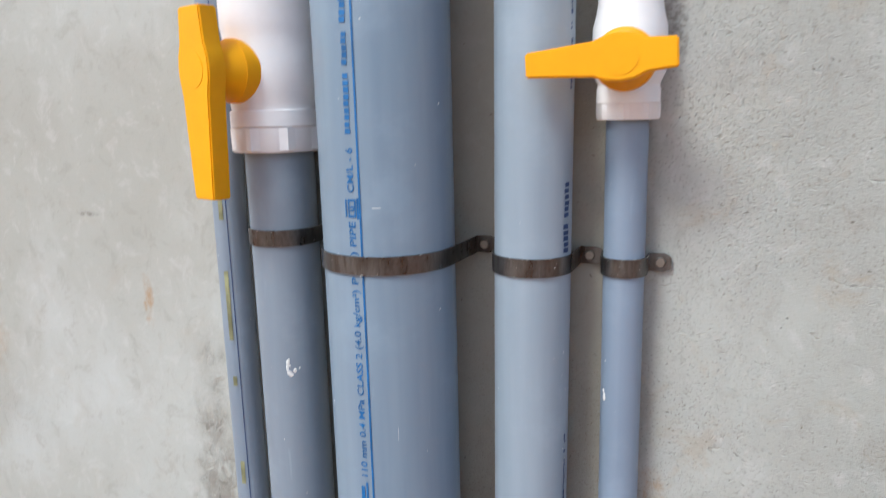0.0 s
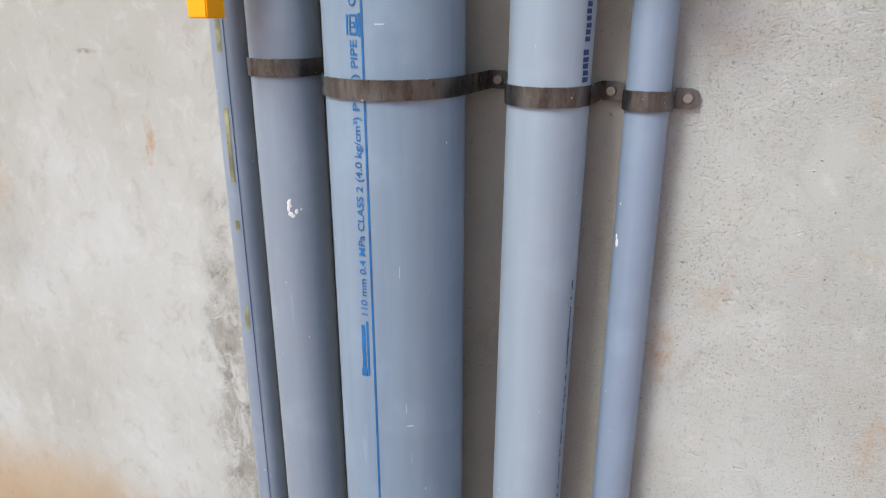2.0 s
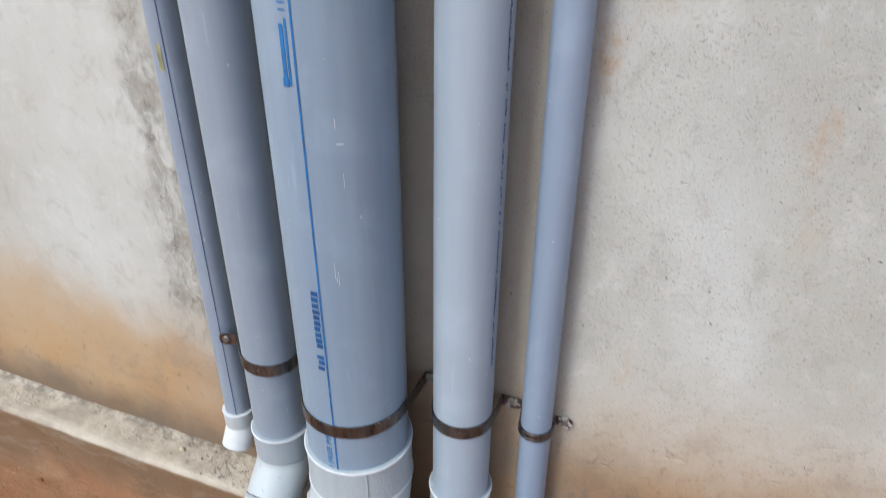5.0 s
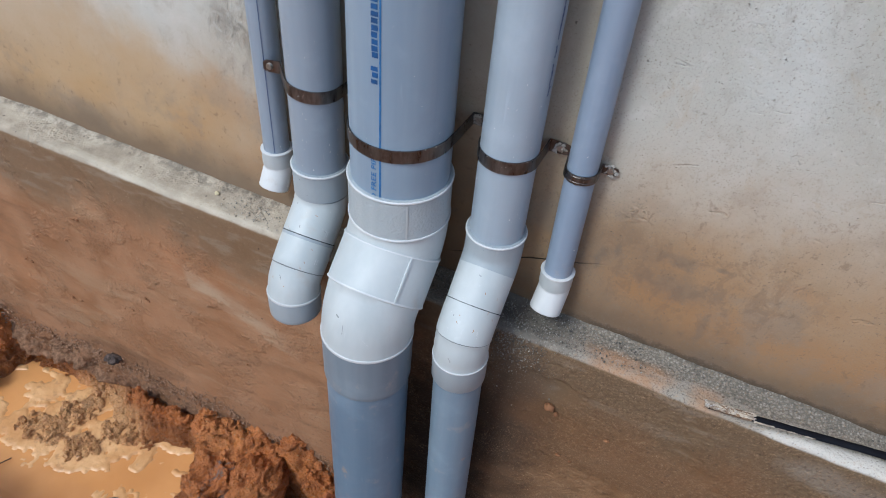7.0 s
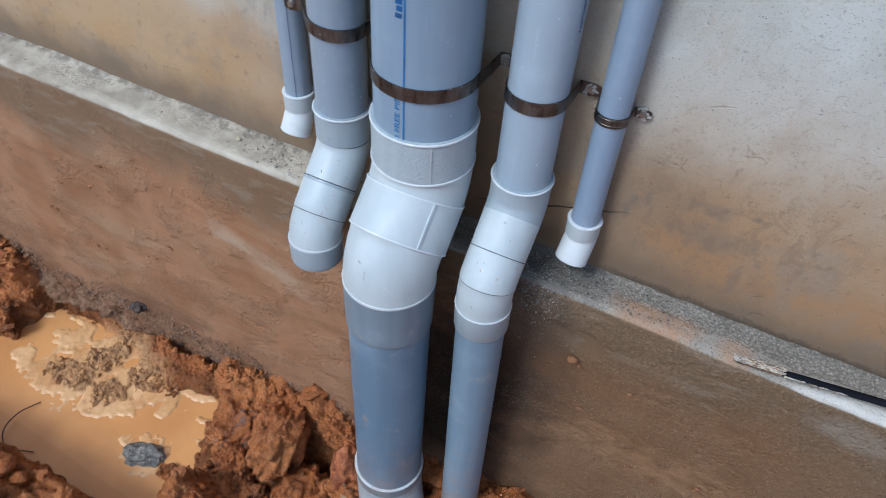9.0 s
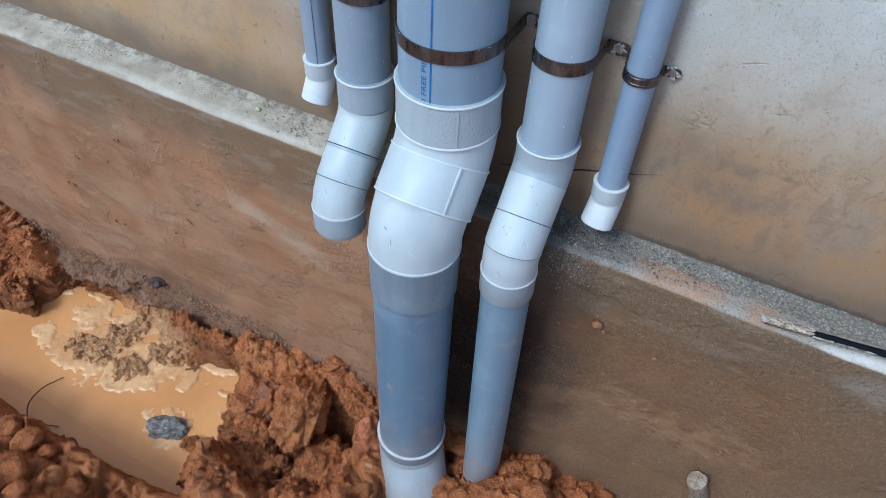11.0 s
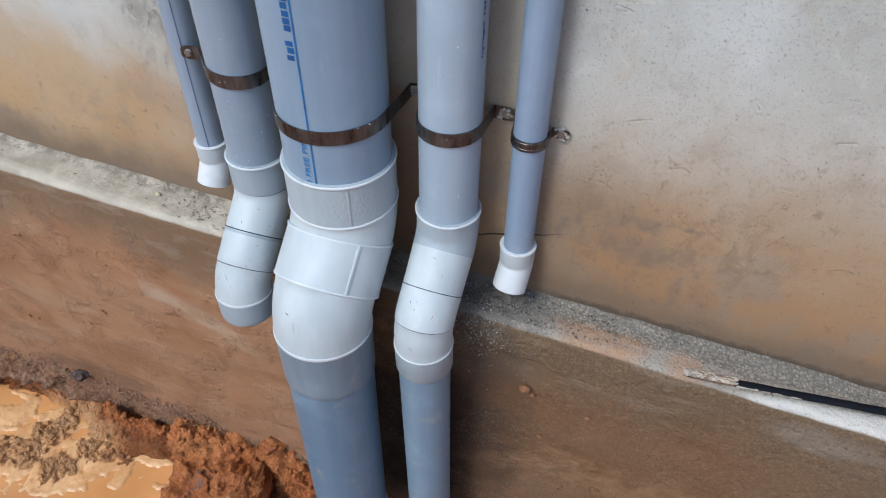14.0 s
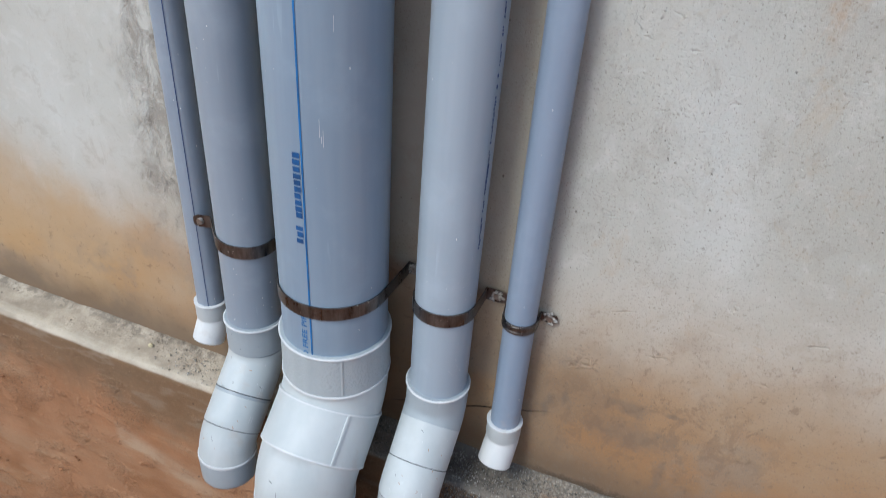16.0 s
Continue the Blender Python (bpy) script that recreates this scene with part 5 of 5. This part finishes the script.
pipe_clamp("rusty steel clamp with a lifted end", B_UP, D_R, 0.594, ((-0.1775, -0.0335), (-0.1955, -0.0400)), ((-0.0985, W), (-0.0975, W)), [(-0.1885, -0.0376)], lean=0.10)


# ---- loose things on the ground and ledge ----
def place_rock(name, label, category, at, size, seed, material, sub=3, turn=0.0, group=""):
    bm = bmesh.new()
    rock(bm, at, size, seed, sub, 0.4, turn)
    ob = part(name, bm, material)
    tagged(ob, label, category, group)


place_rock("stone", "grey lump of broken concrete half sunk in the puddle", "stone", (-0.465, -0.258, -0.262), (0.040, 0.024, 0.019), 3.3, STONE, 5, 0.3)
peg_line = Path([(0.404, -0.076, 0.002), (0.420, -0.064, -0.05), (0.432, -0.052, -0.10)], 0.05)
bm = lathe(peg_line, [(0.0, 0.010), (0.001, 0.0125), (0.004, 0.0140), (0.012, 0.0130), (0.05, 0.0135), (0.10, 0.0145)], 20, 0.01)
for v in bm.verts:
    v.co += Vector((noise.noise(v.co * 90), noise.noise(v.co * 95), noise.noise(v.co * 80))) * 0.003
tagged(part("peg", bm, stone_material("tan_stub", (0.20, 0.14, 0.095), (0.40, 0.31, 0.225))), "soiled tan peg sticking up against the plinth foot", "peg")
place_rock("brick_lump", "orange lump of broken brick beside the wide pipe", "brick", (-0.10, -0.14, -0.185), (0.03, 0.035, 0.05), 8.4, stone_material("broken_brick", (0.22, 0.055, 0.018), (0.45, 0.15, 0.055)), 5)
bm = bmesh.new()
rock(bm, (0.205, -0.060, 0.232), (0.007, 0.005, 0.006), 1.1, 2)
rock(bm, (0.216, -0.059, 0.222), (0.003, 0.003, 0.003), 2.1, 2)
rnd = random.Random(9)
for x, z, n in ((-0.70, 0.162, 3), (-0.58, 0.234, 2), (-0.75, 0.077, 4), (-0.615, 0.177, 3), (0.327, 0.042, 4), (0.350, 0.031, 3), (0.333, -0.056, 3), (-0.47, 0.10, 2), (0.27, 0.02, 2), (0.24, 0.13, 2), (0.42, 0.06, 2), (-0.30, 0.03, 2), (-0.66, 0.02, 3), (0.29, 0.20, 1), (-0.53, 0.05, 2)):
    for _ in range(n):
        w = rnd.uniform(0.0012, 0.0032)
        rock(bm, (x + rnd.uniform(-0.012, 0.012), -0.0565, z + rnd.uniform(-0.006, 0.006)), (w * 1.4, w * 0.8, w * 0.8), rnd.uniform(0, 50), 2)
tagged(part("mud_spatter", bm, plain("drying_soil", (0.27, 0.12, 0.052), 0.85, vary=0.4)), "small red mud lumps stuck to the plinth", "mud", kind="stuff")
place_rock("stone", "small dark stone wedged at the plinth foot", "stone", (-0.614, -0.066, -0.118), (0.015, 0.011, 0.009), 5.2, DARK_STONE, 4, 0.2)
place_rock("mortar_crumb", "pale yellow crumb of mortar on the ledge", "mortar", (-0.314, -0.0226, 0.3655), (0.0036, 0.003, 0.0025), 7.2, plain("yellowed_mortar", (0.52, 0.46, 0.30), 0.9), 2)


def build_scum():
    """Clotted froth floating in mats round the lumps of mud."""
    us, vs = np.arange(-0.95, -0.36, 0.0032), np.arange(-0.36, -0.07, 0.0032)
    mats = [(m[0] - 0.006, m[1] - 0.012, m[2] * 1.35, m[3] * 1.45, 0.95) for m in LUMPS]
    mats += [(-0.770, -0.120, 0.07, 0.05, 0.6), (-0.845, -0.195, 0.04, 0.036, 0.8), (-0.500, -0.155, 0.017, 0.042, 0.85), (-0.775, -0.205, 0.032, 0.022, 0.8), (-0.630, -0.225, 0.040, 0.030, 0.85), (-0.560, -0.175, 0.035, 0.026, 0.7), (-0.575, -0.185, 0.04, 0.03, 0.6), (-0.66, -0.09, 0.07, 0.03, 0.6), (-0.405, -0.150, 0.03, 0.012, 0.65), (-0.40, -0.185, 0.016, 0.022, 0.55), (-0.472, -0.256, 0.066, 0.044, 0.8), (-0.405, -0.258, 0.024, 0.018, 0.6), (-0.88, -0.095, 0.05, 0.012, 0.5), (-0.78, -0.08, 0.08, 0.010, 0.5), (-0.48, -0.092, 0.06, 0.012, 0.5)]

    def height(x, y):
        p = Vector((x, y, 0.2))
        h = max(f * (1 - (((x - cx) / rx) ** 2 + ((y - cy) / ry) ** 2) ** 0.5) for cx, cy, rx, ry, f in mats)
        h += noise.fractal(p * 26, 0.9, 2.1, 4) * 0.42 + noise.noise(p * 80) * 0.20 + noise.noise(p * 190) * 0.10
        return h - 0.20

    verts, faces, index = [], [], {}
    field = {(i, j): height(us[i], vs[j]) for i in range(len(us)) for j in range(len(vs))}

    def vert(i, j):
        if (i, j) not in index:
            h = field[i, j]
            index[i, j] = len(verts)
            swell = noise.noise(Vector((us[i] * 120, vs[j] * 120, 3))) * 0.0012
            verts.append((us[i], vs[j], WATER_Z + (0.0034 * step01(h, -0.06, 0.12) + swell * step01(h, 0, 0.1)) - 0.0008))
        return index[i, j]

    for i in range(len(us) - 1):
        for j in range(len(vs) - 1):
            if max(field[i, j], field[i + 1, j + 1], field[i + 1, j], field[i, j + 1]) > 0:
                faces.append((vert(i, j), vert(i + 1, j), vert(i + 1, j + 1), vert(i, j + 1)))
    me = bpy.data.meshes.new("floating_scum")
    me.from_pydata(verts, [], faces)
    me.materials.append(SCUM)
    me.shade_smooth()
    tagged(new("floating_scum", me), "clotted muddy froth floating on the puddle", "froth", kind="stuff")


build_scum()


def ball_template(sub):
    bm = bmesh.new()
    bmesh.ops.create_icosphere(bm, subdivisions=sub, radius=1.0)
    out = [v.co.copy() for v in bm.verts], [[v.index for v in f.verts] for f in bm.faces]
    bm.free()
    return out


def build_crumbs():
    """Crumbled soil over the banks and along the foot of the plinth."""
    rnd = random.Random(21)
    balls = {k: ball_template(k) for k in (1, 2, 3)}
    verts, faces = [], []

    def clod(x, y, z, s, flat):
        vs, fs = balls[1 if s < 0.004 else 2 if s < 0.012 else 3]
        seed, w, base = Vector((rnd.uniform(0, 99), 0, 0)), rnd.uniform(0, 6), len(verts)
        c, sn = math.cos(w), math.sin(w)
        ax, ay = rnd.uniform(0.8, 1.5), rnd.uniform(0.7, 1.1)
        for d in vs:
            f = s * (1.45 - 1.1 * abs(noise.noise(d * 1.3 + seed)) - 0.7 * abs(noise.noise(d * 2.9 + seed)) + 0.3 * noise.noise(d * 8 + seed))
            u, v = d.x * f * ax, d.y * f * ay
            verts.append((x + u * c - v * sn, y + u * sn + v * c, z + d.z * f * flat))
        faces.extend([[i + base for i in q] for q in fs])

    n = 0
    while n < 1300:
        x, y = rnd.uniform(-1.15, 0.45), -0.062 - abs(rnd.gauss(0, 0.16))
        if y < -0.62:
            continue
        z = ground_z(x, y)
        if z < WATER_Z + 0.006 or (abs(x - C_LOW[0]) < 0.085 and y > -0.30) or (-0.82 < x < -0.42 and -0.26 < y < -0.085):
            continue
        s = rnd.choice((0.0022, 0.003, 0.003, 0.004, 0.005, 0.007, 0.009)) * rnd.uniform(0.7, 1.3)
        clod(x, y, z + s * 0.15, s, rnd.uniform(0.6, 0.95))
        n += 1
    # crumbs sliding down the bank between plinth and water
    for _ in range(1100):
        x, y = rnd.uniform(-1.0, -0.38), -0.060 - abs(rnd.gauss(0, 0.022))
        s = rnd.choice((0.0008, 0.0012, 0.0016, 0.0024, 0.0034)) * rnd.uniform(0.7, 1.3)
        z = ground_z(x, y)
        if z > WATER_Z - 0.01:
            clod(x, y, z + s * 0.1, s, rnd.uniform(0.6, 0.95))
    # the broken bank where the trench ends
    for _ in range(900):
        x, y = rnd.uniform(-1.12, -0.80), rnd.uniform(-0.32, -0.06)
        s = rnd.choice((0.0016, 0.0024, 0.0034, 0.0050, 0.0075, 0.011)) * rnd.uniform(0.7, 1.3)
        z = ground_z(x, y)
        if z > WATER_Z + 0.004:
            clod(x, y, z + s * 0.2, s, rnd.uniform(0.6, 0.95))
    # wet crumbs crusted over the lumps that stand in the puddle
    n = 0
    while n < 1500:
        cx, cy, rx, ry = LUMPS[rnd.randrange(len(LUMPS))]
        x, y = cx + rnd.gauss(0, 0.48) * rx, cy + rnd.gauss(0, 0.48) * ry
        z = ground_z(x, y)
        n += 1
        if z > WATER_Z - 0.002:
            s = rnd.choice((0.0010, 0.0014, 0.0020, 0.0028, 0.0040)) * rnd.uniform(0.7, 1.3)
            clod(x, y, z + s * 0.25, s, rnd.uniform(0.6, 1.0))
    me = bpy.data.meshes.new("soil_crumbs")
    me.from_pydata(verts, [], faces)
    me.materials.append(MUD)
    tagged(new("soil_crumbs", me), "fine crumbs of wet red soil", "soil", kind="stuff")


build_crumbs()


def soil_clod(label, at, size, turn, tip, seed, sub, power, material):
    """One broken clod: facets first, then crumbly grain."""
    vs, fs = CLOD_BALLS[sub]
    off = Vector((seed * 7, seed * 3, 0))
    verts = []
    for d in vs:
        e = Vector([math.copysign(abs(v) ** power, v) for v in d])
        f = 1.14 - 0.50 * abs(noise.noise(d * 1.5 + off)) - 0.20 * abs(noise.noise(d * 3.5 + off)) + 0.09 * noise.noise(d * 8 + off)
        if sub > 3:
            f += 0.07 * noise.noise(d * 16 + off) - 0.07 * abs(noise.noise(d * 24 + off)) + 0.045 * noise.noise(d * 40 + off)
        verts.append((e.x * f * size[0], e.y * f * size[1], e.z * f * size[2]))
    me = bpy.data.meshes.new("soil_clod")
    me.from_pydata(verts, [], fs)
    me.materials.append(material)
    me.shade_smooth()
    ob = new("soil_clod", me)
    ob.matrix_world = Matrix.Translation(at) @ Matrix.Rotation(turn, 4, "Z") @ Matrix.Rotation(tip, 4, "X")
    if sub > 3:
        skin.extend(ob.matrix_world @ v.co for v in me.vertices if (ob.matrix_world.to_3x3() @ v.normal).z > -0.1)
    tagged(ob, label, "soil clod", "soil clods")


def crumb_skin():
    """Loose crumbs sticking to the broken faces of the large clods."""
    rnd = random.Random(88)
    vs, fs = ball_template(1)
    verts, faces = [], []
    for _ in range(2600):
        p, s = skin[rnd.randrange(len(skin))], rnd.choice((0.0009, 0.0013, 0.0018, 0.0027, 0.0040)) * rnd.uniform(0.7, 1.3)
        if noise.noise(p * 28) < -0.12:
            continue
        seed, base = Vector((rnd.uniform(0, 99), 0, 0)), len(verts)
        for d in vs:
            verts.append(tuple(p + d * s * (1 + 0.9 * noise.noise(d * 1.6 + seed))))
        faces.extend([[i + base for i in q] for q in fs])
    me = bpy.data.meshes.new("soil_crumbs")
    me.from_pydata(verts, [], faces)
    me.materials.append(MUD)
    me.shade_smooth()
    tagged(new("soil_crumbs", me), "loose red crumbs stuck to the broken clods", "soil", kind="stuff")


skin = []
CLOD_BALLS = {k: ball_template(k) for k in (3, 5)}
BIG = (
    ("tall cracked slab of wet red soil beside the pipe", (-0.243, -0.135, -0.200), (0.046, 0.084, 0.058), 0.25, -0.35, 1.0),
    ("grey-smeared clod of wet soil at the puddle's edge", (-0.330, -0.155, -0.232), (0.042, 0.055, 0.046), -0.5, 0.1, 2.3),
    ("broken red soil clod", (-0.285, -0.262, -0.245), (0.055, 0.046, 0.042), 0.7, 0.0, 3.1),
    ("shaded soil slab below the wide pipe", (-0.165, -0.205, -0.262), (0.045, 0.060, 0.050), 0.1, -0.2, 4.7),
    ("broken red soil clod", (-0.335, -0.305, -0.235), (0.040, 0.045, 0.035), 0.4, 0.0, 5.9),
    ("broken red soil clod", (-0.300, -0.215, -0.225), (0.030, 0.034, 0.030), 1.1, 0.2, 9.4),
    ("small red clod pressed against the plinth", (-0.150, -0.085, -0.205), (0.030, 0.022, 0.032), 0.0, 0.1, 6.6),
    ("small clod of soaked soil beside the sunken concrete lump", (-0.410, -0.266, -0.264), (0.017, 0.015, 0.013), 0.4, 0.0, 8.2),
    ("low red clod under the mortar crust", (-0.365, -0.088, -0.222), (0.045, 0.022, 0.034), -0.1, 0.0, 7.7),
)
CLAY = mud_material("grey_smeared_soil", True)
for label, at, size, turn, tip, seed in BIG:
    soil_clod(label, at, size, turn, tip, seed, 5, 0.75, CLAY if "grey" in label else MUD)
crumb_skin()
rnd = random.Random(33)
for _ in range(34):
    x, y, k = rnd.uniform(0.02, 0.36), rnd.uniform(-0.20, -0.07), rnd.uniform(0.010, 0.022)
    soil_clod("rounded lump of wet red soil at the plinth foot", (x, y, ground_z(x, y)), (k * rnd.uniform(0.9, 1.4), k, k * 0.8), rnd.uniform(0, 6), 0.0, rnd.uniform(0, 90), 3, 0.9, MUD)
for _ in range(46):
    x, y, k = rnd.uniform(-1.0, -0.42), rnd.uniform(-0.60, -0.41), rnd.uniform(0.010, 0.024)
    soil_clod("rounded lump of wet red soil on the bank", (x, y, ground_z(x, y)), (k * rnd.uniform(0.9, 1.4), k, k * 0.8), rnd.uniform(0, 6), 0.0, rnd.uniform(0, 90), 3, 0.9, MUD)


def build_slurry():
    """Spilt cement crumbs caked to the foot of the plinth, above the soil."""
    rnd = random.Random(77)
    vs, fs = ball_template(1)
    verts, faces = [], []
    for _ in range(3600):
        x = rnd.uniform(-1.1, 0.0)
        foot = -0.125 - 0.05 * step01(x, -0.45, 0.0) + 0.045 * noise.noise(Vector((x * 9, 0, 0)))
        h = rnd.gauss(-0.012, 0.017)
        z = foot + h
        s = rnd.choice((0.0007, 0.0010, 0.0014, 0.0022)) * rnd.uniform(0.7, 1.3) * (1 if h < 0.008 else 0.6)
        seed, base = Vector((rnd.uniform(0, 99), 0, 0)), len(verts)
        for d in vs:
            f = s * (1 + 0.9 * noise.noise(d * 1.7 + seed))
            verts.append((x + d.x * f * 1.3, -0.0565 - 0.2 * s - 0.22 * max(0.0, 0.006 - h) + d.y * f * 0.7, z + d.z * f * 0.8))
        faces.extend([[i + base for i in q] for q in fs])
    me = bpy.data.meshes.new("cement_crumbs")
    me.from_pydata(verts, [], faces)
    me.materials.append(stone_material("soiled_cement", (0.21, 0.112, 0.062), (0.33, 0.19, 0.115)))
    me.shade_smooth()
    crust = Nodes("soiled_mortar_crust", 0.85, spec=0.3)
    grain = crust.noise(130, 5, 0.7)
    tone = crust.mix(crust.ramp(grain, 0.35, 0.65), (0.155, 0.082, 0.046), (0.34, 0.195, 0.115))
    crust.color(crust.mix(crust.ramp(crust.noise(11, 4), 0.5, 0.65, 0, 0.6), tone, (0.26, 0.115, 0.05)))
    crust.bump(grain, 0.9, 0.006)
    crust.bump(crust.noise(420, 3, 0.7), 0.6, 0.003)

    def swell(x, v):
        foot = -0.130 - 0.05 * step01(x, -0.45, 0.0) + 0.045 * noise.noise(Vector((x * 9, 0, 0)))
        z = foot + (v - 0.56) * 0.165
        p = Vector((x, 0.3, z))
        bulk = 0.95 - 1.75 * v + 0.55 * noise.fractal(p * 24, 0.9, 2.1, 4)
        bulk *= step01(v, 0.0, 0.12)
        grit = 0.005 * noise.noise(p * 75) - 0.005 * abs(noise.noise(p * 150)) + 0.003 * noise.noise(p * 290)
        return (x, -0.0530 - (0.015 + 0.016 * step01(-x, 0.60, 0.70)) * max(-0.3, min(1.0, bulk)) - grit * step01(bulk, -0.1, 0.3), z)

    ob = sheet("mortar_crust", list(np.arange(-1.15, 0.13, 0.0032)), list(np.linspace(0, 1, 42)), swell, crust.m)
    tagged(ob, "rough soil-stained mortar crust along the plinth foot", "mortar", kind="stuff")
    tagged(new("cement_crumbs", me), "soil-stained cement crumbs caked along the plinth foot", "cement", kind="stuff")


build_slurry()


def wire(name, label, category, pts, r, material):
    p = Path(pts, 0.04)
    ob = part(name, lathe(p, [(0.0, r), (p.len[-1], r)], 12, 0.01), material)
    tagged(ob, label, category)


def build_cable():
    """A flat black cable on the ledge, its cut end caked with mortar."""
    line = [(x, y, ledge_z(x) + 0.0035) for x, y in ((0.372, -0.0545), (0.43, -0.047), (0.52, -0.034), (0.617, -0.020))]
    root = thing("cable", "flat black cable with a mortar-crusted cut end on the ledge", "cable", at=line[0])
    back = root.matrix_basis.inverted()
    p = Path(line, 0.06)
    sheath = lathe(p, [(0.0, 0.0026), (0.004, 0.0040), (0.03, 0.0046), (p.len[-1], 0.0050)], 14, 0.01)
    for v in sheath.verts:
        v.co.z = ledge_z(v.co.x) + 0.0030 + (v.co.z - ledge_z(v.co.x) - 0.0035) * 0.6
        v.co += Vector((0, noise.noise(v.co * 120), noise.noise(v.co * 130))) * 0.0006
    part("sheath", sheath, RUBBER, root).matrix_parent_inverse = back
    part("bare_end", lathe(p, [(0.002, 0.0030), (0.006, 0.0043), (0.040, 0.0049), (0.052, 0.0046)], 14, 0.006), stone_material("earthy_end", (0.07, 0.040, 0.026), (0.34, 0.225, 0.145)), root, "earth-caked brown end").matrix_parent_inverse = back
    # a film of dried mortar along both edges and over the cut end
    rnd = random.Random(61)
    bm = bmesh.new()
    for _ in range(440):
        d = 0.12 * rnd.random() ** 1.6
        side, q, w = rnd.choice((-1, 1, 1)), p.at(d), p.way(d)
        out = Vector((w.y, -w.x, 0)) * side * rnd.uniform(0.0030, 0.0046) * (1 if d > 0.055 else rnd.choice((0.2, 0.5, 0.9, 1, 1, 1, 1)))
        k = rnd.uniform(0.0005, 0.0014) * (0.85 if d < 0.05 else 1)
        up = 0.0032 if d > 0.055 else 0.0036 + max(0.0, 0.0047 ** 2 - out.length_squared) ** 0.5
        rock(bm, (q.x + out.x, q.y + out.y, ledge_z(q.x) + up), (k * 2.2, k * 0.9, k * 0.7), rnd.uniform(0, 60), 1, 0.8, math.atan2(w.y, w.x))
    crust = part("mortar_film", bm, stone_material("cable_mortar", (0.26, 0.20, 0.15), (0.66, 0.58, 0.47)), root, "pale ragged mortar crust")
    tagged(crust, kind="stuff").matrix_parent_inverse = back


build_cable()
wire("twig", "thin dark twig sticking out of the puddle", "twig", [(-0.722, -0.262, -0.258), (-0.736, -0.297, -0.252), (-0.735, -0.334, -0.250), (-0.712, -0.360, -0.252), (-0.690, -0.361, -0.253), (-0.650, -0.345, -0.258)], 0.0011, WOOD)


def build_grit():
    """Spilt sand and cement grains on the ledge and stuck to the plinth below the slim pipe."""
    rnd = random.Random(404)
    vs, fs = ball_template(1)
    kinds = [("grey_grit", stone_material("grey_grit", (0.16, 0.15, 0.13), (0.34, 0.32, 0.29))), ("dark_grit", stone_material("dark_grit", (0.05, 0.045, 0.04), (0.13, 0.115, 0.10)))]
    for (name, material), share in zip(kinds, (0, 1)):
        verts, faces = [], []
        for _ in range(1500 if share == 0 else 1400):
            r = rnd.random()
            s = rnd.choice((0.0004, 0.0005, 0.0007, 0.0010)) * rnd.uniform(0.7, 1.3)
            if r < 0.62:
                x, y = rnd.gauss(0.13, 0.075), rnd.uniform(-0.050, -0.003)
                p = Vector((x, y, ledge_z(x) + s * 0.4))
            elif r < 0.88:
                x = rnd.gauss(0.140, 0.024)
                p = Vector((x, -0.0555 - s * 0.3, ledge_z(x) - 0.006 - abs(rnd.gauss(0, 0.036))))
            elif share == 0:
                x, y = rnd.gauss(-0.235, 0.03), rnd.uniform(-0.050, -0.005)
                p = Vector((x, y, ledge_z(x) + s * 0.4))
            else:
                x = rnd.uniform(0.15, 0.6)
                y = -0.004 - abs(rnd.gauss(0, 0.006))
                p = Vector((x, y, ledge_z(x) + s * 0.4))
            if p.x < -0.32 or p.x > 0.62:
                continue
            seed, base = Vector((rnd.uniform(0, 99), 0, 0)), len(verts)
            for d in vs:
                verts.append(tuple(p + d * s * (1 + 0.6 * noise.noise(d * 1.5 + seed))))
            faces.extend([[i + base for i in q] for q in fs])
        me = bpy.data.meshes.new(name)
        me.from_pydata(verts, [], faces)
        me.materials.append(material)
        tagged(new(name, me), "pale cement grit spilt on the ledge" if share == 0 else "dark wet sand grains on the ledge", "grit", kind="stuff")


build_grit()
